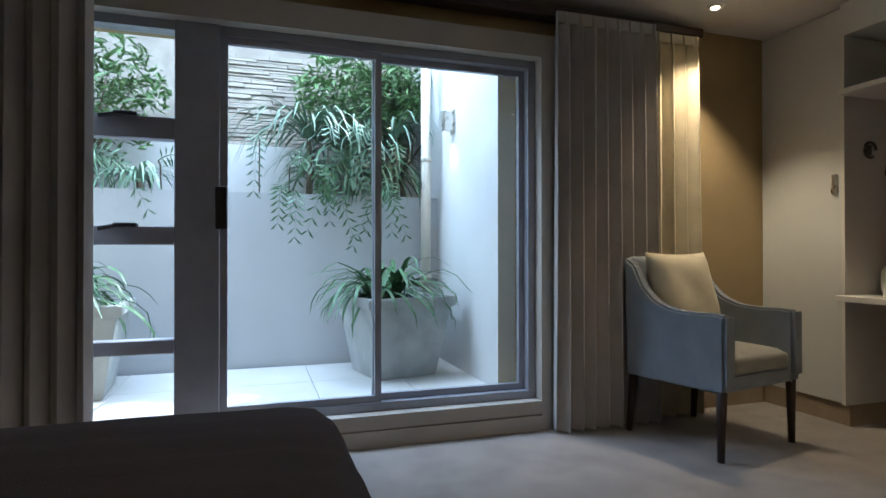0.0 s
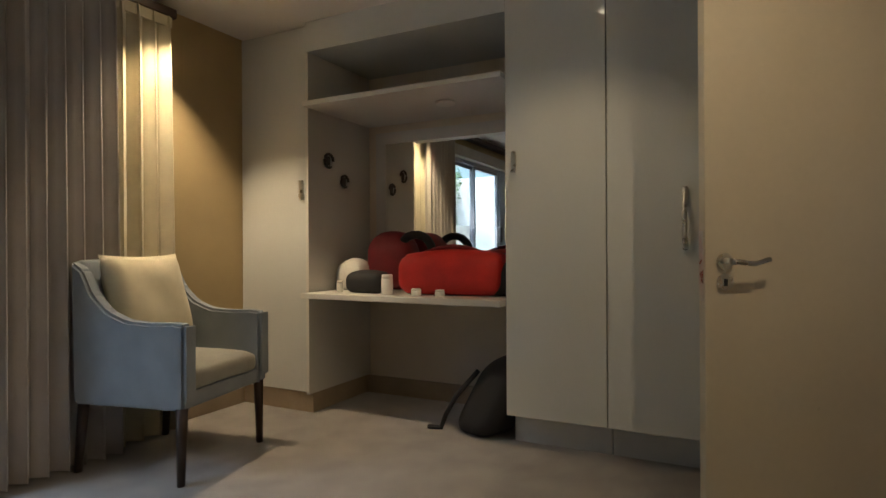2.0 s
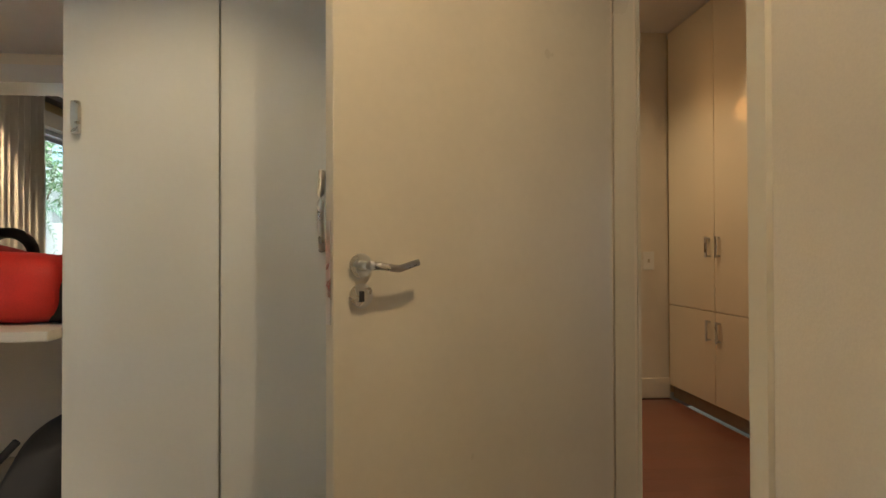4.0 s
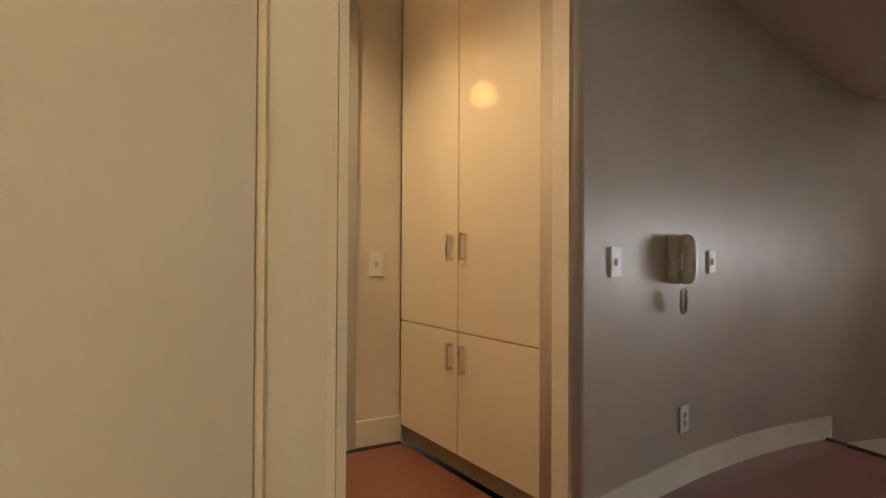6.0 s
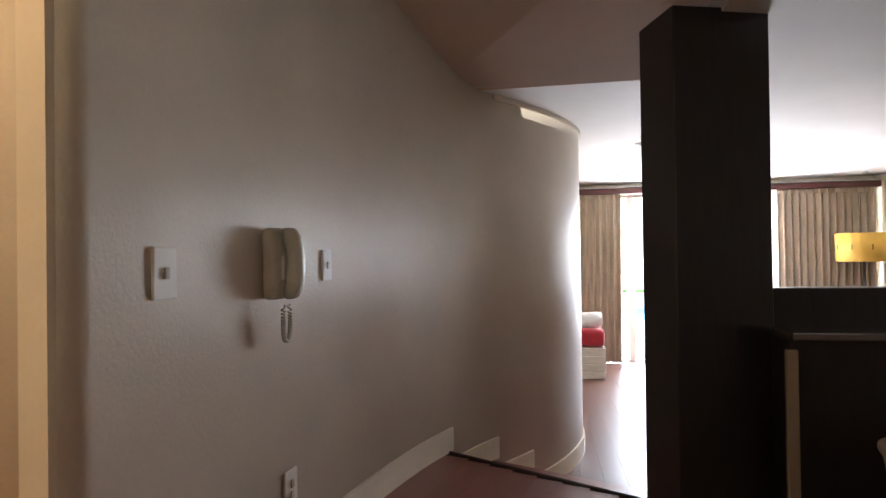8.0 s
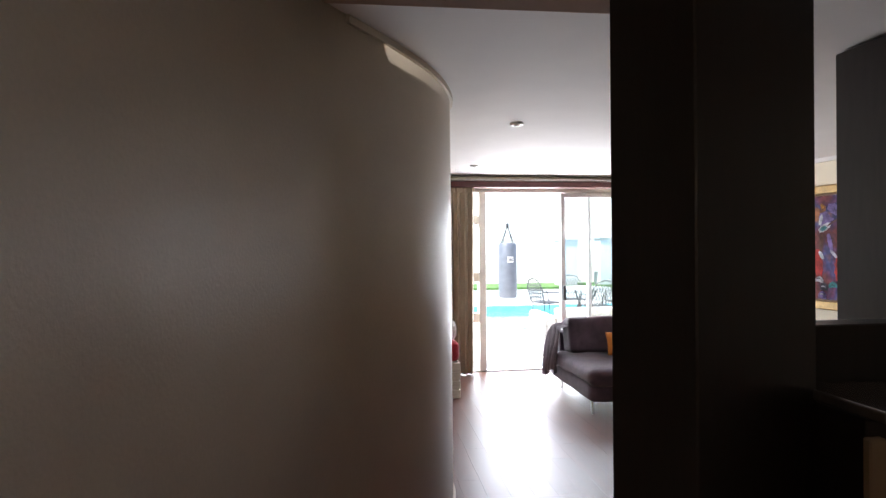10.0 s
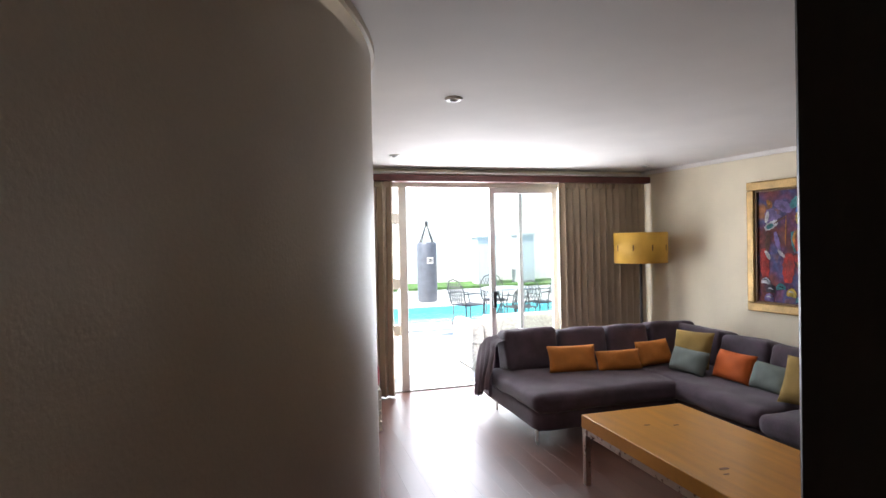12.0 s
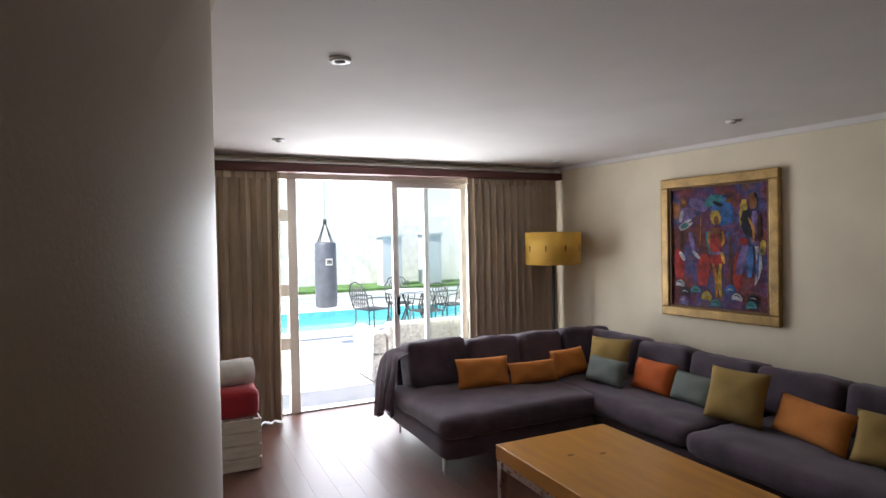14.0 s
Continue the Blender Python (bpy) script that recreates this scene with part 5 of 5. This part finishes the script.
t = thing("punch_bag", at(-1.277, -3.6, 0.0), "grey vinyl punch bag hanging from straps", "punch bag")
b = bmesh.new()
lathe(b, [(0.02, 0.60), (0.145, 0.605), (0.17, 0.63), (0.175, 0.9), (0.172, 1.3), (0.170, 1.62), (0.15, 1.65), (0.02, 1.652)], 28)
part("bag", b, M["vinyl"], t)
b = bmesh.new()
for k in range(4):
    a = 1.5708 * k + 0.4
    tube(b, [(0.15 * math.cos(a), 0.15 * math.sin(a), 1.64), (0.02 * math.cos(a), 0.02 * math.sin(a), 1.94)], 0.009, 6)
tube(b, [(0, 0, 1.93), (0, 0, 2.02)], 0.03, 8)
tube(b, [(0, 0, 2.02), (0, 0, 2.70)], 0.004, 6)
part("strap", b, M["blackrub"], t, "black hanging straps")
lab = part("label_patch", box(-0.02, 0.172, 1.28, 0.11, 0.176, 1.39, 0.002, 1), M["paper"], t, "white label patch", m=pose(0, 0, 0, 0, 0, 18))
for k in range(3):
    part("bar_mark", box(0.0 + 0.03 * k, 0.1765, 1.305, 0.02 + 0.03 * k, 0.1775, 1.365), M["blackrub"], lab)


def cast_chair(m):
    t = thing("garden_chair", m, "dark cast metal garden chair with lattice back", "chair", "terrace chairs")
    for x, y in ((-0.22, -0.22), (0.22, -0.22), (-0.2, 0.22), (0.2, 0.22)):
        b = bmesh.new(); tube(b, [(x * 1.12, y * 1.15, 0), (x, y, 0.22), (x * 0.98, y, 0.42)], 0.013, 7)
        part("leg", b, M["castmetal"], t)
    part("seat", box(-0.24, -0.24, 0.42, 0.24, 0.24, 0.44, 0.012), M["castmetal"], t)
    b = bmesh.new()
    tube(b, [(-0.22, 0.24, 0.44), (-0.25, 0.32, 0.74), (-0.15, 0.36, 0.90), (0, 0.37, 0.94), (0.15, 0.36, 0.90), (0.25, 0.32, 0.74), (0.22, 0.24, 0.44)], 0.013, 7)
    for k in range(-3, 4):
        tube(b, [(k * 0.06 - 0.07, 0.26, 0.48), (k * 0.06 + 0.07, 0.345, 0.86)], 0.007, 5)
        tube(b, [(k * 0.06 + 0.07, 0.26, 0.48), (k * 0.06 - 0.07, 0.345, 0.86)], 0.007, 5)
    part("backrest", b, M["castmetal"], t, "lattice back")
    for s in (-1, 1):
        b = bmesh.new(); tube(b, [(s * 0.24, 0.28, 0.66), (s * 0.28, 0.05, 0.66), (s * 0.27, -0.2, 0.64), (s * 0.23, -0.22, 0.43)], 0.012, 7)
        part("arm", b, M["castmetal"], t)
    return t


c0 = cast_chair(at(-2.35, -4.55, GZ, -70))
for u, w, rz in ((-3.15, -5.2, 170), (-3.9, -4.4, 95), (-3.1, -3.75, 5)):
    copy_thing(c0, at(u, w, GZ, rz))
t = thing("garden_table", at(-3.15, -4.5, GZ), "round cast metal garden table", "table")
b = bmesh.new(); lathe(b, [(0.10, 0.70), (0.50, 0.70), (0.52, 0.715), (0.50, 0.73), (0.10, 0.732)], 32)
part("top", b, M["plaster_out"], t)
for k in range(4):
    a = 1.5708 * k + 0.5
    b = bmesh.new(); tube(b, [(0.36 * math.cos(a), 0.36 * math.sin(a), 0), (0.16 * math.cos(a), 0.16 * math.sin(a), 0.4), (0.3 * math.cos(a), 0.3 * math.sin(a), 0.70)], 0.016, 7)
    part("leg", b, M["castmetal"], t)
t = thing("wicker_sofa", at(-2.1, -1.15, GZ), "pale wicker terrace sofa with a white cushion", "sofa")
part("base", box(-1.0, -0.42, 0.03, 0.98, 0.42, 0.36, 0.03), M["wicker"], t)
for x0, x1 in ((-1.0, -0.84), (0.83, 0.98)):
    part("arm", box(x0, -0.42, 0.361, x1, 0.42, 0.62, 0.03), M["wicker"], t)
part("backrest", box(-0.83, 0.28, 0.361, 0.82, 0.42, 0.72, 0.03), M["wicker"], t)
part("cushion", soft_box(-0.82, -0.40, 0.362, 0.81, 0.27, 0.52, 0.05, 0.02, seed=81), M["towel_white"], t, "white seat cushion")
for i in range(12):
    part("weave_band", box(0.981, -0.41, 0.05 + 0.045 * i, 0.987, 0.41, 0.075 + 0.045 * i), M["wicker"], t)

# ---- light court outside the bedroom ----
CZ = 0.15
struct("floor_court", box(-3.2, 3.5, -0.2, 1.0, 4.78, CZ - 0.008), M["grout"], "grout under the light court tiles")
struct("planter_wall", box(-3.2, 4.75, 0, 1.0, 4.90, 1.47), M["plaster_grey"], "grey plastered planter wall of the light court")
struct("planter_soil", box(-3.2, 4.90, 0, 1.0, 5.35, 1.40), M["soil"], "dark planter soil")
struct("court_upper_wall", box(-3.2, 5.35, 0, 1.0, 5.55, 1.93), M["plaster_out"], "pale plaster upper wall")
struct("court_stone_wall", box(-3.6, 5.58, 0, 1.6, 5.9, 3.3), M["stone"], "dark backing of the slate cladding")
struct("court_side_wall", box(0.93, 3.5, 0, 1.15, 5.6, 2.75), M["plaster_out"], "white textured side wall of the light court")
struct("court_west_wall", box(-3.4, 3.5, 0, -3.2, 5.6, 2.4), M["plaster_out"], "white side wall of the light court")
t = thing("wall_light", pose(0.93, 4.35, 2.02), "square steel up and down wall light", "light")
part("plate", box(-0.012, -0.05, -0.09, 0.0, 0.05, 0.09, 0.003), M["steel"], t)
part("housing", box(-0.085, -0.04, -0.07, -0.013, 0.04, 0.07, 0.004), M["steel"], t)
lamp("court_wall_lamp", "SPOT", 5, (1.0, 0.72, 0.42), pose(0.875, 4.35, 1.93), spot=radians(70), size=0.02)
t = thing("downpipe", pose(0.80, 4.66, 0), "pale painted downpipe in the corner", "pipe")
b = bmesh.new(); tube(b, [(0, 0, CZ), (0, 0, 2.7)], 0.04, 14)
part("pipe", b, M["pipe"], t)
for z in (0.8, 1.75):
    b = bmesh.new(); lathe(b, [(0.044, z), (0.047, z + 0.004), (0.047, z + 0.035), (0.044, z + 0.04)], 18)
    part("bracket", b, M["pipe"], t)


def square_pot(m, label, seed, wt=0.355, wb=0.245, h=0.56):
    t = thing("planter_pot", m, label, "plant pot", "court pots")
    b = bmesh.new()
    rows = ((wb, 0.0), (wt - 0.03, h - 0.07), (wt, h - 0.065), (wt, h), (wt - 0.05, h), (wt - 0.07, h - 0.06))
    q = [[b.verts.new((sx * r, sy * r, z)) for sx, sy in ((-1, -1), (1, -1), (1, 1), (-1, 1))] for r, z in rows]
    for a, c in zip(q, q[1:]):
        for k in range(4):
            b.faces.new((a[k], a[(k + 1) % 4], c[(k + 1) % 4], c[k]))
    b.faces.new(q[0][::-1])
    bmesh.ops.recalc_face_normals(b, faces=b.faces)
    bmesh.ops.bevel(b, geom=[e for e in b.edges], offset=0.008, segments=2, affect="EDGES")
    part("pot", b, M["concrete"], t)
    part("soil", box(-wt + 0.065, -wt + 0.065, h - 0.10, wt - 0.065, wt - 0.065, h - 0.05), M["soil"], t)
    rng = random.Random(seed)
    for k in range(3):
        b = bmesh.new()
        blades(b, 30, 0.72, 0.023, rng, rise=1.15, droop=1.25)
        part("leaf_clump", b, M["leaf"], t, m=pose(rng.uniform(-0.18, 0.18), rng.uniform(-0.15, 0.1), h - 0.06))
    return t


square_pot(pose(0.44, 4.26, CZ, 0, 0, 12), "tapered grey cast pot with strap leaved clivia", 3, 0.335, 0.225)
square_pot(pose(-1.62, 4.22, CZ, 0, 0, 4), "tapered grey cast pot with strap leaved clivia", 4)
rng = random.Random(12)
# hanging greenery along the planter
for k, (x, z, n, L, w, mt, dr) in enumerate(((-0.10, 1.95, 90, 0.85, 0.013, "leaf_pale", 1.25), (0.28, 1.85, 80, 0.85, 0.013, "leaf_pale", 1.25), (0.05, 1.62, 70, 0.70, 0.011, "leaf", 1.45),
                                             (0.45, 1.60, 70, 0.75, 0.012, "leaf", 1.4), (-1.35, 1.55, 60, 0.50, 0.012, "leaf_pale", 1.4), (-1.75, 1.6, 50, 0.5, 0.012, "leaf", 1.3), (0.62, 2.0, 60, 0.7, 0.013, "leaf_pale", 1.3))):
    t = thing("trailing_plant", pose(x, 4.98 + 0.04 * (k % 3), z), "trailing green plant spilling over the planter wall", "plant", "planter greenery")
    b = bmesh.new()
    blades(b, n, L, w, rng, rise=1.0, droop=dr)
    part("leaves", b, M[mt], t)
    b = bmesh.new()
    tube(b, [(0, 0, 1.40 - z), (0.01, 0.01, (1.40 - z) * 0.5), (0, 0, 0.02)], 0.03, 7, r2=0.02)
    part("stem", b, M["bark"], t)
# fern fronds with rows of leaflets, hanging on the wall
for k in range(26):
    x0, z0 = rng.uniform(-0.55, 0.65), rng.uniform(1.45, 2.0)
    if k > 20:
        x0 = rng.uniform(-1.9, -1.0)
        z0 = rng.uniform(1.45, 1.7)
    t = thing("fern_frond", pose(x0, 4.80, z0), "feathery green fern frond hanging down the wall", "plant", "fern fronds")
    b = bmesh.new()
    a, L = rng.uniform(-1.9, -1.1) + rng.uniform(-1.1, 1.1), rng.uniform(0.3, 0.62)
    yo = rng.uniform(-0.34, -0.10)
    px = [Vector((math.cos(a) * L * s * 0.8, yo * math.sin(2.2 * s) , 0.10 * math.sin(3 * s) - 0.55 * L * s * s + 0.3 * math.sin(a) * L * s)) for s in [i / 12 for i in range(13)]]
    tube(b, px, 0.004, 5, r2=0.0007)
    for i in range(1, 13):
        d = (px[i] - px[i - 1]).normalized()
        sd = d.cross(Vector((0, 1, 0))).normalized()
        ln = 0.09 * (1 - 0.65 * abs(i / 12 - 0.35))
        for sg in (-1, 1):
            tip = px[i] + sd * sg * ln + d * 0.03 + Vector((0, rng.uniform(-0.02, 0.02), -0.015))
            b.faces.new([b.verts.new(q) for q in (px[i] - d * 0.010, (px[i] + tip) / 2 - d * 0.012, tip, (px[i] + tip) / 2 + d * 0.012)])
    part("leaflets", b, M["leaf" if k % 2 else "leaf_pale"], t)
    part("root", tube(bmesh.new(), [(0, 0, 0), (0, 0.10, -0.02), (0, 0.16, 1.38 - z0)], 0.006, 5), M["bark"], t)
for k, (x, y, z, sx, sz, n) in enumerate(((0.30, 5.16, 2.35, 0.55, 0.50, 1500), (-1.75, 5.16, 2.20, 0.62, 0.55, 1500), (-2.6, 5.16, 2.3, 0.6, 0.6, 700), (0.72, 5.18, 2.45, 0.35, 0.4, 700))):
    t = thing("shrub", pose(x, y, 0), "leafy green shrub growing in the planter", "shrub", "court shrubs")
    b = bmesh.new()
    tube(b, [(0, 0, 0), (0.05, 0.02, 1.2), (-0.03, 0, 2.2)], 0.035, 9, r2=0.02)
    for q in range(6):
        a = q * 1.05
        tube(b, [(0, 0, 1.7), (0.2 * math.cos(a), 0.08 * math.sin(a), 2.0), (0.6 * sx * math.cos(a), 0.12 * math.sin(a), 2.4)], 0.014, 6, r2=0.005)
    part("trunk", b, M["bark"], t)
    part("crown", leaves(bmesh.new(), n, (0, -0.05, z), (sx, 0.30, sz), 0.05, rng), M["leaf_tree"], t)

# ---- pieces ----
# slate strips on the court wall
court = bpy.data.objects["court_stone_wall"]
strip = [mesh("stone", box(-a / 2, -0.03, 0, a / 2, 0.0, h, 0.004, 1), M["stone"]) for a, h in ((0.22, 0.024), (0.34, 0.03), (0.46, 0.02), (0.28, 0.036))]
rs = random.Random(5)
z = 1.935
count = 0
while z < 2.75 and count < 290:
    x = -1.0 + rs.uniform(0, 0.2)
    hh = rs.choice((0, 1, 2, 3))
    hgt = (0.024, 0.03, 0.02, 0.036)[hh]
    while x < 0.9:
        wd = (0.22, 0.34, 0.46, 0.28)[hh]
        ob = new("stone", strip[hh])
        ob.parent = court
        ob.matrix_basis = pose(x + wd / 2, 5.578 - rs.uniform(0, 0.035), z)
        x += wd + 0.004
        count += 1
    z += hgt + 0.004
# court tiles
cf = bpy.data.objects["floor_court"]
tl = mesh("tile", box(-0.298, -0.298, 0, 0.298, 0.298, 0.010, 0.002, 1), M["tile"])
for i in range(7):
    for j in range(2):
        ob = new("tile", tl); ob.parent = cf
        ob.matrix_basis = pose(-2.85 + 0.6 * i, 3.82 + 0.6 * j, CZ - 0.0075)
# floorboards in the hall
fh = bpy.data.objects["floor_hall"]
rs = random.Random(9)


def inside(x, y, poly):
    c = False
    for i in range(len(poly)):
        (x1, y1), (x2, y2) = poly[i], poly[i - 1]
        if (y1 > y) != (y2 > y) and x < (x2 - x1) * (y - y1) / (y2 - y1) + x1:
            c = not c
    return c


pw = 0.125
hb = {L: mesh("plank", box(0.0004, 0.0004, -0.005, pw - 0.0004, L - 0.0004, 0.0), M["plank"]) for L in (0.3, 0.15)}
for i in range(55):
    x = -2.2 + i * pw
    ys = [-0.58 - 0.01 * k for k in range(0, 460) if inside(x + 0.03, -0.59 - 0.01 * k, HALL) and inside(x + pw - 0.03, -0.59 - 0.01 * k, HALL)]
    if not ys:
        continue
    top, bot = max(ys), min(ys)
    y, first = top, True
    while y - bot > 0.05:
        L = min(y - bot, rs.uniform(0.5, 1.1) if first else rs.uniform(0.9, 1.5))
        first = False
        key = round(L, 2)
        if key not in hb:
            hb[key] = mesh("plank", box(0.0004, 0.0004, -0.005, pw - 0.0004, key - 0.0004, 0.0), M["plank"])
        ob = new("plank", hb[key]); ob.parent = fh
        ob.matrix_basis = pose(x, y - key, 0)
        y -= key
# floorboards in the living room
fl = bpy.data.objects["floor_living"]
lb = {}
pw = 0.15
for i in range(36):
    u = -3.44 + i * pw
    w = -0.02
    while w < 6.2:
        key = rs.choice((0.9, 1.2, 1.5, 1.8))
        if key not in lb:
            lb[key] = mesh("plank", box(0.0004, 0.0004, -0.005, pw - 0.0004, key - 0.0004, 0.0), M["plank_liv"])
        if u + pw < 2.2:
            ob = new("plank", lb[key]); ob.parent = fl
            ob.matrix_basis = pose(u, w, 0)
        w += key
